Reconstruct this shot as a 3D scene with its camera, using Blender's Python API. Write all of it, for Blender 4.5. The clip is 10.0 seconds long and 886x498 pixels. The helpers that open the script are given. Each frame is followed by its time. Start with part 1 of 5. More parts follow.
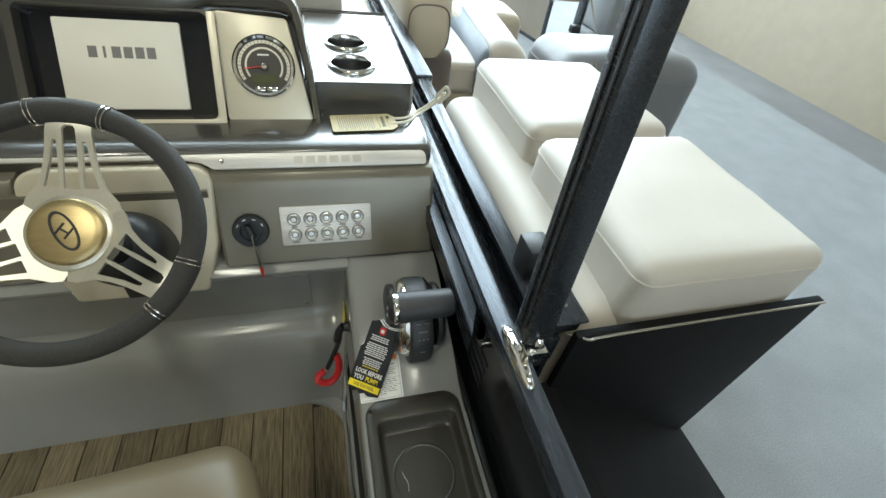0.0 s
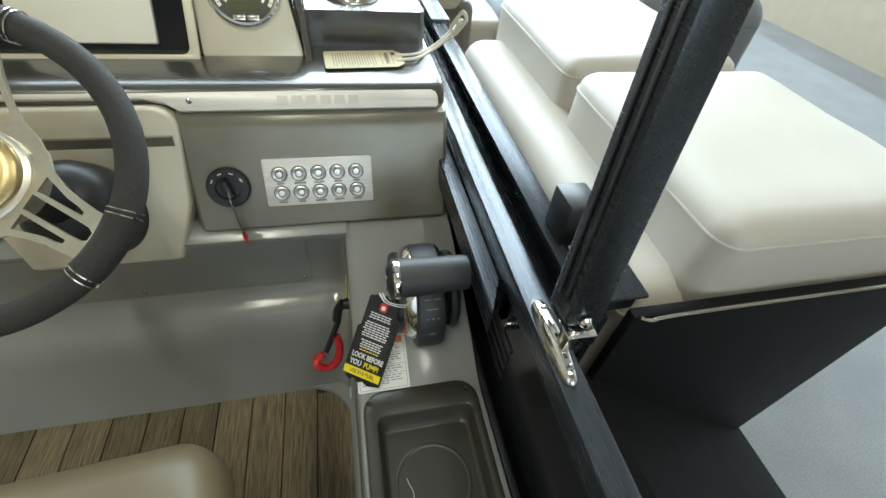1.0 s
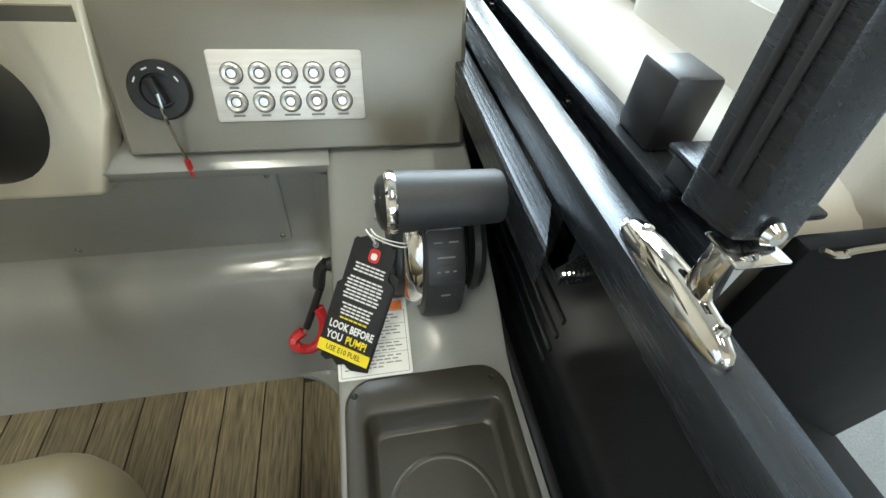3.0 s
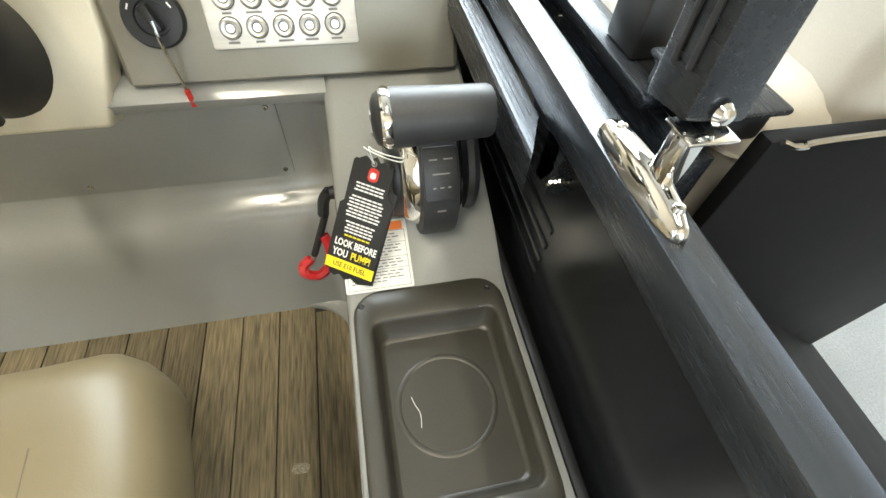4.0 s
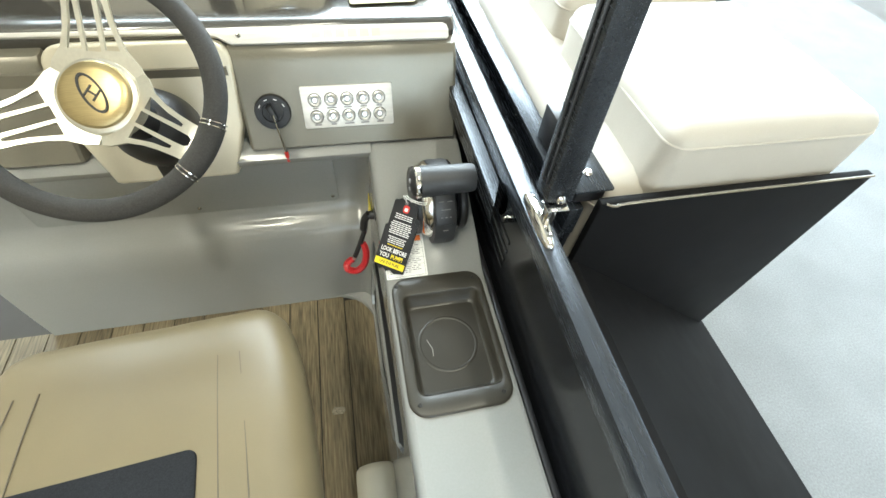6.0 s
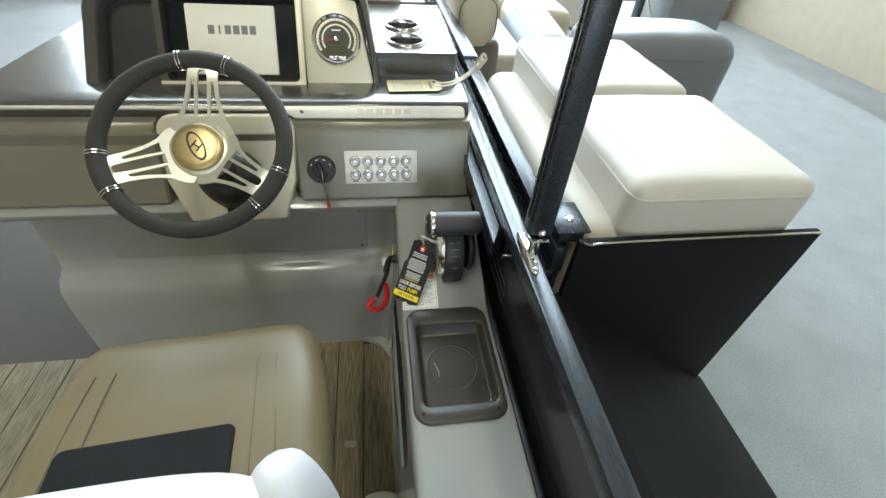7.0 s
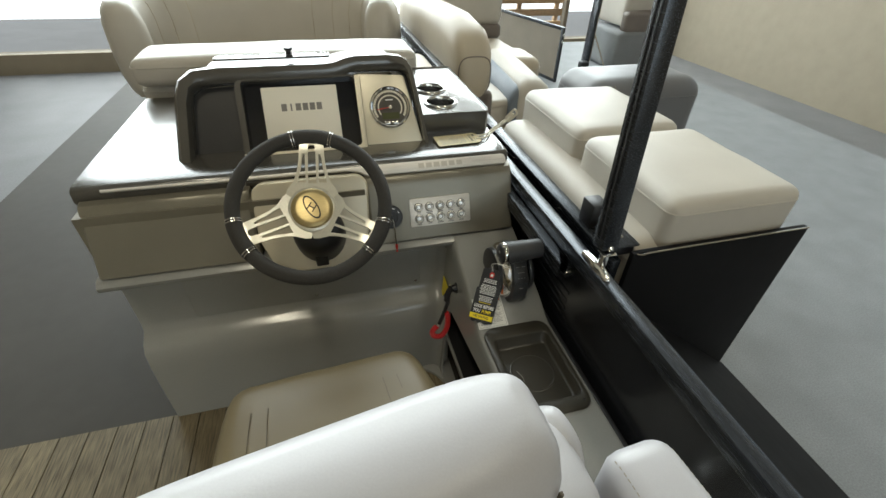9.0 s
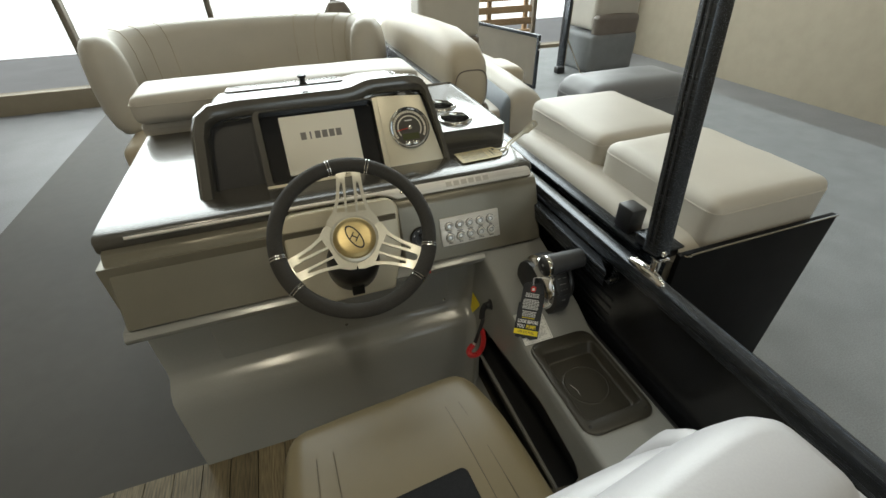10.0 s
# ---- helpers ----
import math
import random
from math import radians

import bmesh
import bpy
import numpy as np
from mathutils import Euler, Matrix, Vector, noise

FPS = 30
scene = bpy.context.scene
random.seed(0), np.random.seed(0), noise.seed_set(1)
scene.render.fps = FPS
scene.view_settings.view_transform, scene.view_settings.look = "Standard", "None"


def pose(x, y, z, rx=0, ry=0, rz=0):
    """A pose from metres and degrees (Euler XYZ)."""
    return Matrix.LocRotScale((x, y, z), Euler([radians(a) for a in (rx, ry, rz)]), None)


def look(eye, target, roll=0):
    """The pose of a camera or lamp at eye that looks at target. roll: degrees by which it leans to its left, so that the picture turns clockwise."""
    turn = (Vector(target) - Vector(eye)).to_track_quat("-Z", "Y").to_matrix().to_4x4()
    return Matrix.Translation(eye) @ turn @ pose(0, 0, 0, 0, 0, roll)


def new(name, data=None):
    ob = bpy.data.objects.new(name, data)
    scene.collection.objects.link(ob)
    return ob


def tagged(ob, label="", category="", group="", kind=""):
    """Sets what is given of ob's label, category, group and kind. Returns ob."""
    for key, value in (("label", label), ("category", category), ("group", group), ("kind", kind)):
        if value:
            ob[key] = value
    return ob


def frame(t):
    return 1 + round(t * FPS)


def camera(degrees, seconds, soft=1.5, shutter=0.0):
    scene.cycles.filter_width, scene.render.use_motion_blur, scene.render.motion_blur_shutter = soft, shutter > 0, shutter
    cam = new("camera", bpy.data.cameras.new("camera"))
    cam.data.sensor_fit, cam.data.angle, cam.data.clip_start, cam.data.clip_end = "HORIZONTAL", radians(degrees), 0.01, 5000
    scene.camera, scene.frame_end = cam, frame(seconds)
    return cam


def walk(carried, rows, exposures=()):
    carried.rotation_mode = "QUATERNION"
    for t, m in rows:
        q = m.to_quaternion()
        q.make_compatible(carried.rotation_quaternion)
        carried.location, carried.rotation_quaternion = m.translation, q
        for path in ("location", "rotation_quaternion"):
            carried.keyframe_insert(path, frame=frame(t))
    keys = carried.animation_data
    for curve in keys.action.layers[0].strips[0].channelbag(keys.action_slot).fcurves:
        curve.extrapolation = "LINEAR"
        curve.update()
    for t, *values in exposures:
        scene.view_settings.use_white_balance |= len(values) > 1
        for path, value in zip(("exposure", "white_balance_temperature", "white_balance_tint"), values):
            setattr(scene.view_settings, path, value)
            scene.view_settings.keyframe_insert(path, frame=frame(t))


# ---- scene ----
from mathutils.bvhtree import BVHTree
cam = camera(92.3, 10.0)
PATH = [
    (0, (0.11, 0.041, 1.166), (0.625, 1.417, -0.191), 9.5),
    (0.5, (0.11, 0.059, 1.118), (0.653, 1.406, -0.257), 8.3),
    (1, (0.154, 0.11, 1.047), (0.56, 1.457, -0.374), 7.0),
    (1.5, (0.186, 0.15, 0.973), (0.525, 1.517, -0.447), 6.0),
    (2, (0.191, 0.193, 0.923), (0.54, 1.52, -0.533), 6.2),
    (3.5, (0.173, 0.186, 0.854), (0.542, 1.524, -0.586), 6.2),
    (4, (0.178, 0.151, 0.865), (0.494, 1.296, -0.744), 5.0),
    (4.5, (0.164, 0.124, 0.899), (0.501, 1.169, -0.773), 6.4),
    (5, (0.162, 0.093, 0.955), (0.475, 1.092, -0.749), 5.2),
    (5.5, (0.117, 0.045, 1.047), (0.482, 1.081, -0.625), 7.8),
    (7, (0.106, -0.174, 1.158), (0.384, 1.275, -0.193), 4.8),
    (7.5, (0.112, -0.224, 1.176), (0.34, 1.307, -0.091), 4.1),
    (8, (0.082, -0.247, 1.184), (0.369, 1.3, -0.05), 4.4),
    (8.5, (-0.035, -0.262, 1.23), (0.362, 1.264, 0.0), 2.6),
    (9, (-0.143, -0.253, 1.237), (0.29, 1.275, 0.021), 1.9),
    (9.5, (-0.255, -0.248, 1.244), (0.136, 1.304, 0.044), 1.5),
    (10, (-0.263, -0.187, 1.242), (0.26, 1.345, 0.066), -1.2),
]
walk(cam, [(t, look(eye, target, roll)) for t, eye, target, roll in PATH],
     [(0.0, 0.0, 5950, 2), (1.0, 0.1, 5950, 2), (2.0, 0.45, 5950, 2), (3.5, 0.85, 6050, 4), (4.0, 1.25, 6450, 6), (4.5, 1.5, 6700, 7), (5.0, 1.5, 6650, 7), (5.5, 1.45, 6300, 5),
      (6.8, 0.4, 6000, 2), (7.0, 0.25, 6000, 2), (7.5, -0.05, 6000, 2), (8.5, -0.4, 6350, 4), (9.0, -0.55, 6600, 5), (10.0, -0.8, 6750, 5)])

# ---- world and light ----
world = bpy.data.worlds.new("sky")
scene.world = world
world.use_nodes = True
wn = world.node_tree
sky = wn.nodes.new("ShaderNodeTexSky")
sky.sky_type, sky.sun_disc, sky.sun_elevation, sky.sun_rotation = "NISHITA", False, radians(48), radians(20)
wn.nodes["Background"].inputs["Strength"].default_value = 0.12
wn.links.new(sky.outputs[0], wn.nodes["Background"].inputs["Color"])


def area_lamp(name, m, sx, sy, power, color):
    data = bpy.data.lights.new(name, "AREA")
    data.shape, data.size, data.size_y, data.energy, data.color = "RECTANGLE", sx, sy, power, color
    ob = new(name, data)
    ob.matrix_world = m
    return ob


# daylight that enters by the glazed front and by the rear window of the showroom
area_lamp("daylight_front", look((0.6, 6.75, 3.65), (0.4, 0.0, 1.3)), 9.0, 6.3, 1650, (0.88, 0.96, 1.0))
area_lamp("daylight_back", look((1.2, -5.9, 2.0), (0.2, 0.0, 0.8)), 3.6, 2.2, 85, (0.84, 0.93, 1.0))
# weak fill from the right, added to lift the shelf behind the dash
area_lamp("side_fill", look((5.75, 1.0, 2.4), (0.0, 0.2, 0.5)), 5.0, 2.2, 25, (0.90, 0.97, 1.0))
# fluorescent ceiling fittings of the showroom
area_lamp("ceiling_light_glow", look((-1.6, -2.4, 7.6), (-1.6, -2.4, 0.0)), 0.3, 3.0, 170, (1.0, 0.90, 0.72))
area_lamp("ceiling_light_glow", look((2.2, -2.4, 7.6), (2.2, -2.4, 0.0)), 0.3, 3.0, 110, (1.0, 0.90, 0.72))


# ---- materials ----
def material(name, color, rough=0.5, metal=0.0, grain=0.0, grain_scale=300.0, stain=0.08, stain_scale=6.0, bump=0.0, bump_scale=400.0,
             stretch=(1, 1, 1), coat=0.0, spec=0.5, vary=0.0):
    """A surface with broad staining, fine grain and fine relief, in metres of the object's own space."""
    m = bpy.data.materials.new(name)
    m.use_nodes = True
    t = m.node_tree
    b = t.nodes["Principled BSDF"]
    b.inputs["Roughness"].default_value, b.inputs["Metallic"].default_value = rough, metal
    b.inputs["Coat Weight"].default_value, b.inputs["Coat Roughness"].default_value = coat, 0.12
    b.inputs["Specular IOR Level"].default_value = spec
    co = t.nodes.new("ShaderNodeTexCoord")
    mp = t.nodes.new("ShaderNodeMapping")
    mp.inputs["Scale"].default_value = stretch
    t.links.new(co.outputs["Object"], mp.inputs["Vector"])

    def noise_at(scale, detail):
        n = t.nodes.new("ShaderNodeTexNoise")
        n.inputs["Scale"].default_value, n.inputs["Detail"].default_value = scale, detail
        t.links.new(mp.outputs[0], n.inputs["Vector"])
        return n

    def blend(a, factor, low, high):
        r = t.nodes.new("ShaderNodeMapRange")
        r.inputs["From Min"].default_value, r.inputs["From Max"].default_value = 0.3, 0.7
        r.inputs["To Min"].default_value, r.inputs["To Max"].default_value = low, high
        t.links.new(factor, r.inputs["Value"])
        v = t.nodes.new("ShaderNodeVectorMath")
        v.operation = "SCALE"
        if isinstance(a, tuple):
            v.inputs[0].default_value = a
        else:
            t.links.new(a, v.inputs[0])
        t.links.new(r.outputs[0], v.inputs["Scale"])
        return v.outputs[0]

    col = blend(tuple(color), noise_at(stain_scale, 4).outputs[0], 1 - stain, 1 + stain)
    if grain:
        col = blend(col, noise_at(grain_scale, 3).outputs[0], 1 - grain, 1 + grain)
    if vary:
        info = t.nodes.new("ShaderNodeObjectInfo")
        col = blend(col, info.outputs["Random"], 1 - vary, 1 + vary)
    t.links.new(col, b.inputs["Base Color"])
    rr = t.nodes.new("ShaderNodeMapRange")
    rr.inputs["To Min"].default_value, rr.inputs["To Max"].default_value = max(0.02, rough * 0.93), min(1, rough * 1.07)
    t.links.new(noise_at(stain_scale * 3, 3).outputs[0], rr.inputs["Value"])
    t.links.new(rr.outputs[0], b.inputs["Roughness"])
    if bump:
        bp = t.nodes.new("ShaderNodeBump")
        bp.inputs["Strength"].default_value, bp.inputs["Distance"].default_value = bump, 0.001
        t.links.new(noise_at(bump_scale, 4).outputs[0], bp.inputs["Height"])
        t.links.new(bp.outputs[0], b.inputs["Normal"])
    return m


GELCOAT = material("grey_gelcoat", (0.285, 0.285, 0.272), 0.19, grain=0.025, stain=0.03, stain_scale=3, bump=0.02, bump_scale=40, coat=0.3)
PEWTER = material("pewter_dash", (0.205, 0.190, 0.150), 0.29, 0.3, grain=0.06, grain_scale=900, stain=0.07, bump=0.12, bump_scale=900)
DARKTOP = material("charcoal_dash_top", (0.060, 0.056, 0.048), 0.26, coat=0.85, grain=0.08, grain_scale=900, bump=0.15, bump_scale=900)
TRAY = material("moulded_tray_plastic", (0.046, 0.042, 0.033), 0.34, grain=0.06, grain_scale=700, bump=0.15, bump_scale=800)
BRUSHED = material("brushed_aluminium", (0.72, 0.70, 0.66), 0.46, 0.40, grain=0.05, grain_scale=40, stretch=(1, 30, 30), bump=0.04, bump_scale=60)
EMBOSS = material("embossed_emblem", (0.52, 0.50, 0.46), 0.5, 0.6)
SATIN = material("satin_aluminium", (0.70, 0.68, 0.60), 0.33, 0.9, grain=0.04, grain_scale=200, stain=0.05)
CREAM = material("champagne_bezel_paint", (0.66, 0.61, 0.48), 0.35, 0.25, grain=0.04, grain_scale=900, stain=0.04, bump=0.05)
CHROME = material("chrome", (0.82, 0.81, 0.79), 0.07, 1.0, stain=0.03)
BUTTON = material("spun_steel_button", (0.80, 0.79, 0.76), 0.34, 0.85, stain=0.04)
# darker copy of the holder's steel: shade inside the cup put into the colour
WELL = material("shaded_steel_well", (0.16, 0.155, 0.15), 0.26, 0.85, stain=0.1)
STEEL = material("stainless_steel", (0.62, 0.61, 0.58), 0.16, 1.0, stain=0.05)
BRASS = material("brushed_brass_cap", (0.47, 0.375, 0.19), 0.34, 0.9, grain=0.08, grain_scale=60, stretch=(1, 20, 1), stain=0.05)
MESHPAD = material("dark_mesh_pad", (0.012, 0.012, 0.013), 0.8, spec=0.15, grain=0.35, grain_scale=600, bump=0.4, bump_scale=700)
BLACK = material("black_plastic", (0.018, 0.018, 0.019), 0.38, grain=0.1, bump=0.1, bump_scale=900)
RUBBER = material("soft_touch_grip", (0.030, 0.031, 0.033), 0.5, grain=0.1, bump=0.15, bump_scale=1200)
SUEDE = material("charcoal_wheel_wrap", (0.040, 0.038, 0.035), 0.85, grain=0.2, grain_scale=500, bump=0.4, bump_scale=1100)
MATTBLACK = material("matt_black_panel", (0.006, 0.006, 0.0065), 0.6, grain=0.1, stain=0.1, spec=0.12)
RAILBLACK = material("black_anodised_rail", (0.052, 0.057, 0.065), 0.27, 0.7, grain=0.12, grain_scale=60, stretch=(25, 1, 25), stain=0.1, bump=0.12, bump_scale=60, spec=0.7)
PANELBLACK = material("black_fence_panel", (0.013, 0.014, 0.016), 0.22, grain=0.1, stain=0.15, bump=0.03, bump_scale=30)
CHAIRVINYL = material("pale_grey_vinyl", (0.39, 0.382, 0.390), 0.36, grain=0.02, grain_scale=900, stain=0.03, bump=0.06, bump_scale=650)
VINYL = material("warm_white_vinyl", (0.47, 0.44, 0.385), 0.46, grain=0.03, grain_scale=700, stain=0.04, bump=0.1, bump_scale=650)
BEIGE = material("beige_vinyl", (0.43, 0.375, 0.285), 0.46, grain=0.03, grain_scale=700, stain=0.05, bump=0.1, bump_scale=650)
TAN = material("tan_cushion_vinyl", (0.150, 0.117, 0.062), 0.44, grain=0.03, grain_scale=900, stain=0.05, bump=0.08, bump_scale=650)
PALESLATE = material("pale_slate_vinyl", (0.135, 0.138, 0.145), 0.42, grain=0.03, stain=0.05, bump=0.1, bump_scale=650)
SLATE = material("slate_blue_vinyl", (0.16, 0.19, 0.23), 0.45, grain=0.05, bump=0.2, bump_scale=650)
BROWN = material("taupe_vinyl", (0.16, 0.135, 0.115), 0.5, grain=0.05, bump=0.2, bump_scale=650)
# darker tan for seams and stitches: shade of the crease put into the colour
SEAM = material("shaded_seam", (0.09, 0.072, 0.045), 0.7)
SCUFF = material("pale_scuff", (0.30, 0.27, 0.20), 0.6, grain=0.4, grain_scale=300)
THREAD = material("stitch_thread", (0.30, 0.27, 0.22), 0.8)
WOODVINYL = material("woven_plank_vinyl", (0.160, 0.128, 0.075), 0.6, grain=0.5, grain_scale=26, stretch=(9, 0.6, 9), stain=0.18, stain_scale=3, bump=0.35, bump_scale=90, vary=0.22)
SEAMDARK = material("dark_floor_seam", (0.03, 0.026, 0.02), 0.7)
REDCORD = material("red_coiled_cord", (0.55, 0.025, 0.03), 0.35)
RED = material("red_plastic", (0.6, 0.03, 0.02), 0.4)
ORANGE = material("orange_print", (0.80, 0.19, 0.03), 0.55)
YELLOW = material("yellow_print", (0.85, 0.68, 0.02), 0.45)
PAPER = material("white_label", (0.72, 0.71, 0.67), 0.5, stain=0.04)
CARD = material("cream_tag_card", (0.66, 0.58, 0.36), 0.55, stain=0.05, grain=0.04)
CARDPALE = material("pale_plastic_strap", (0.78, 0.74, 0.62), 0.45)
TAGBLACK = material("black_tag_card", (0.012, 0.012, 0.012), 0.35)
INK = material("dark_ink", (0.03, 0.03, 0.03), 0.6)
INKGREY = material("grey_ink", (0.22, 0.21, 0.20), 0.6)
WHITEINK = material("white_ink", (0.80, 0.80, 0.78), 0.5)
DIAL = material("gauge_dial", (0.055, 0.05, 0.042), 0.35)
LCD = material("gauge_lcd", (0.075, 0.082, 0.035), 0.25)
BOARD = material("white_screen_cover", (0.82, 0.79, 0.70), 0.6, stain=0.03, bump=0.1)
SCREEN = material("black_screen_glass", (0.008, 0.009, 0.012), 0.12)
STRING = material("white_string", (0.75, 0.73, 0.68), 0.7)
# wall and ceiling paint kept dark so the unseen room bounces less light
PLASTER = material("showroom_wall_paint", (0.27, 0.23, 0.17), 0.8, stain=0.05, bump=0.1, bump_scale=80)
CEILPAINT = material("ceiling_paint", (0.22, 0.205, 0.18), 0.85, stain=0.04)
CONCRETE = material("showroom_floor", (0.15, 0.15, 0.155), 0.5, grain=0.1, grain_scale=60, stain=0.12, stain_scale=2)
FRAMEMETAL = material("window_frame_paint", (0.20, 0.17, 0.13), 0.5)
GATESKIN = material("taupe_gate_skin", (0.165, 0.138, 0.100), 0.65, grain=0.04, stain=0.06)
DECKGREY = material("grey_deck_vinyl", (0.19, 0.198, 0.205), 0.7, grain=0.15, grain_scale=200, bump=0.2)
SHELFWOOD = material("pine_rack_timber", (0.42, 0.28, 0.16), 0.6, grain=0.2, grain_scale=20, stretch=(1, 8, 8), vary=0.2)


def glass_material():
    m = bpy.data.materials.new("window_glass")
    m.use_nodes = True
    b = m.node_tree.nodes["Principled BSDF"]
    b.inputs["Transmission Weight"].default_value, b.inputs["Roughness"].default_value, b.inputs["IOR"].default_value = 1.0, 0.0, 1.02
    return m


GLASS = glass_material()


# ---- mesh tools ----
def thing(name, at=(0, 0, 0), label="", category="", group="", kind=""):
    ob = new(name)
    ob.empty_display_size = 0.05
    ob.location = at
    return tagged(ob, label, category, group, kind)


def mesh_of(name, bm, mat, smooth=38):
    bmesh.ops.recalc_face_normals(bm, faces=bm.faces)
    me = bpy.data.meshes.new(name)
    bm.to_mesh(me)
    bm.free()
    me.materials.append(mat)
    if smooth:
        for p in me.polygons:
            p.use_smooth = True
        me.set_sharp_from_angle(angle=radians(smooth))
    return me


def part(name, bm, mat, parent=None, label="", smooth=38):
    ob = new(name, mesh_of(name, bm, mat, smooth))
    if parent is not None:
        ob.parent = parent
        ob.matrix_parent_inverse = Matrix.Translation(-parent.location) if parent.parent is None else parent.matrix_parent_inverse.copy()
        if parent.parent is not None:
            ob.matrix_parent_inverse = Matrix.Identity(4)
    return tagged(ob, label)


def put(bm, sub, m=Matrix.Identity(4)):
    """Adds the bmesh sub to bm, moved by m."""
    bmesh.ops.transform(sub, matrix=m, verts=sub.verts)
    me = bpy.data.meshes.new("tmp")
    sub.to_mesh(me)
    sub.free()
    bm.from_mesh(me)
    bpy.data.meshes.remove(me)
    return bm


def moved(bm, m):
    bmesh.ops.transform(bm, matrix=m, verts=bm.verts)
    return bm


def rbox(x0, x1, y0, y1, z0, z1, r=0.0, seg=2):
    bm = bmesh.new()
    bmesh.ops.create_cube(bm, size=1)
    bmesh.ops.transform(bm, matrix=Matrix.Translation(((x0 + x1) / 2, (y0 + y1) / 2, (z0 + z1) / 2)) @ Matrix.Diagonal((x1 - x0, y1 - y0, z1 - z0, 1)), verts=bm.verts)
    if r > 0:
        bmesh.ops.bevel(bm, geom=bm.edges[:], offset=min(r, 0.49 * min(x1 - x0, y1 - y0, z1 - z0)), segments=seg, profile=0.5, affect="EDGES")
    return bm


def prism(pts, h0, h1, r=0.0, seg=2):
    """A polygon of the xy plane raised from h0 to h1."""
    bm = bmesh.new()
    f = bm.faces.new([bm.verts.new((x, y, h0)) for x, y in pts])
    top = bmesh.ops.extrude_face_region(bm, geom=[f])["geom"]
    bmesh.ops.translate(bm, vec=(0, 0, h1 - h0), verts=[v for v in top if isinstance(v, bmesh.types.BMVert)])
    if r > 0:
        up = [e for e in bm.edges if all(abs(v.co.z - h1) < 1e-6 for v in e.verts)]
        bmesh.ops.bevel(bm, geom=up, offset=r, segments=seg, profile=0.5, affect="EDGES")
    return bm


def rrect(x0, x1, y0, y1, r, n=5):
    pts = []
    for cx, cy, a0 in ((x1 - r, y1 - r, 0), (x0 + r, y1 - r, 90), (x0 + r, y0 + r, 180), (x1 - r, y0 + r, 270)):
        pts += [(cx + r * math.cos(radians(a0 + 90 * k / n)), cy + r * math.sin(radians(a0 + 90 * k / n))) for k in range(n + 1)]
    return pts


def loft(rings, closed=True, caps=True):
    """A skin over rings of equal length."""
    bm = bmesh.new()
    rows = [[bm.verts.new(p) for p in ring] for ring in rings]
    n = len(rows[0])
    for a, b in zip(rows, rows[1:]):
        for k in range(n if closed else n - 1):
            bm.faces.new((a[k], a[(k + 1) % n], b[(k + 1) % n], b[k]))
    if caps and closed:
        bm.faces.new(rows[0][::-1])
        bm.faces.new(rows[-1])
    return bm


def sweep_x(profile, x0, x1, r=0.0):
    """A closed (y, z) profile drawn out along x."""
    bm = loft([[(x0, y, z) for y, z in profile], [(x1, y, z) for y, z in profile]])
    if r > 0:
        bmesh.ops.bevel(bm, geom=[e for e in bm.edges], offset=r, segments=2, profile=0.5, affect="EDGES", clamp_overlap=True)
    return bm


def lathe(profile, n=40):
    """(r, z) pairs turned round z; open at the ends unless r is 0 there."""
    rings = [[(max(r, 1e-5) * math.cos(2 * math.pi * k / n), max(r, 1e-5) * math.sin(2 * math.pi * k / n), z) for k in range(n)] for r, z in profile]
    return loft(rings, caps=False)


def tube(points, r, n=8, closed=False):
    pts = [Vector(p) for p in points]
    rings, side = [], None
    for k, p in enumerate(pts):
        a = pts[(k - 1) % len(pts)] if closed or k else p
        b = pts[(k + 1) % len(pts)] if closed or k < len(pts) - 1 else p
        t = (b - a).normalized()
        side = (side - t * side.dot(t)) if side is not None else t.orthogonal()
        side.normalize()
        up = t.cross(side)
        rr = r[k] if isinstance(r, (list, tuple)) else r
        rings.append([tuple(p + rr * (math.cos(2 * math.pi * j / n) * side + math.sin(2 * math.pi * j / n) * up)) for j in range(n)])
    if closed:
        rings.append(rings[0])
        bm = loft(rings, caps=False)
        bmesh.ops.remove_doubles(bm, verts=bm.verts, dist=1e-6)
        return bm
    return loft(rings)


def bez(points, n=10):
    """A smooth line through the points."""
    p = [Vector(q) for q in points]
    p = [p[0] * 2 - p[1]] + p + [p[-1] * 2 - p[-2]]
    out = []
    for k in range(1, len(p) - 2):
        for j in range(n):
            t = j / n
            out.append(0.5 * ((2 * p[k]) + (p[k + 1] - p[k - 1]) * t + (2 * p[k - 1] - 5 * p[k] + 4 * p[k + 1] - p[k + 2]) * t * t + (3 * p[k] - p[k - 1] - 3 * p[k + 1] + p[k + 2]) * t ** 3))
    return out + [p[-2]]


def cushion(x0, x1, y0, y1, z0, z1, r, puff=0.012, n=10):
    """A stuffed block: rounded edges, a slightly domed top and drawn-in sides."""
    bm = rbox(x0, x1, y0, y1, z0, z1, r, 4)
    cuts = [e for e in bm.edges if e.calc_length() > 0.08]
    bmesh.ops.subdivide_edges(bm, edges=cuts, cuts=9, use_grid_fill=True)
    cx, cy, sx, sy = (x0 + x1) / 2, (y0 + y1) / 2, (x1 - x0) / 2, (y1 - y0) / 2
    for v in bm.verts:
        u, w = (v.co.x - cx) / sx, (v.co.y - cy) / sy
        if v.co.z > z1 - r * 1.01:
            v.co.z += puff * max(0, 1 - u * u) * max(0, 1 - w * w)
        v.co += 0.0025 * Vector(noise.noise_vector(v.co * 9)) + 0.0012 * Vector(noise.noise_vector(v.co * 24))
    return bm


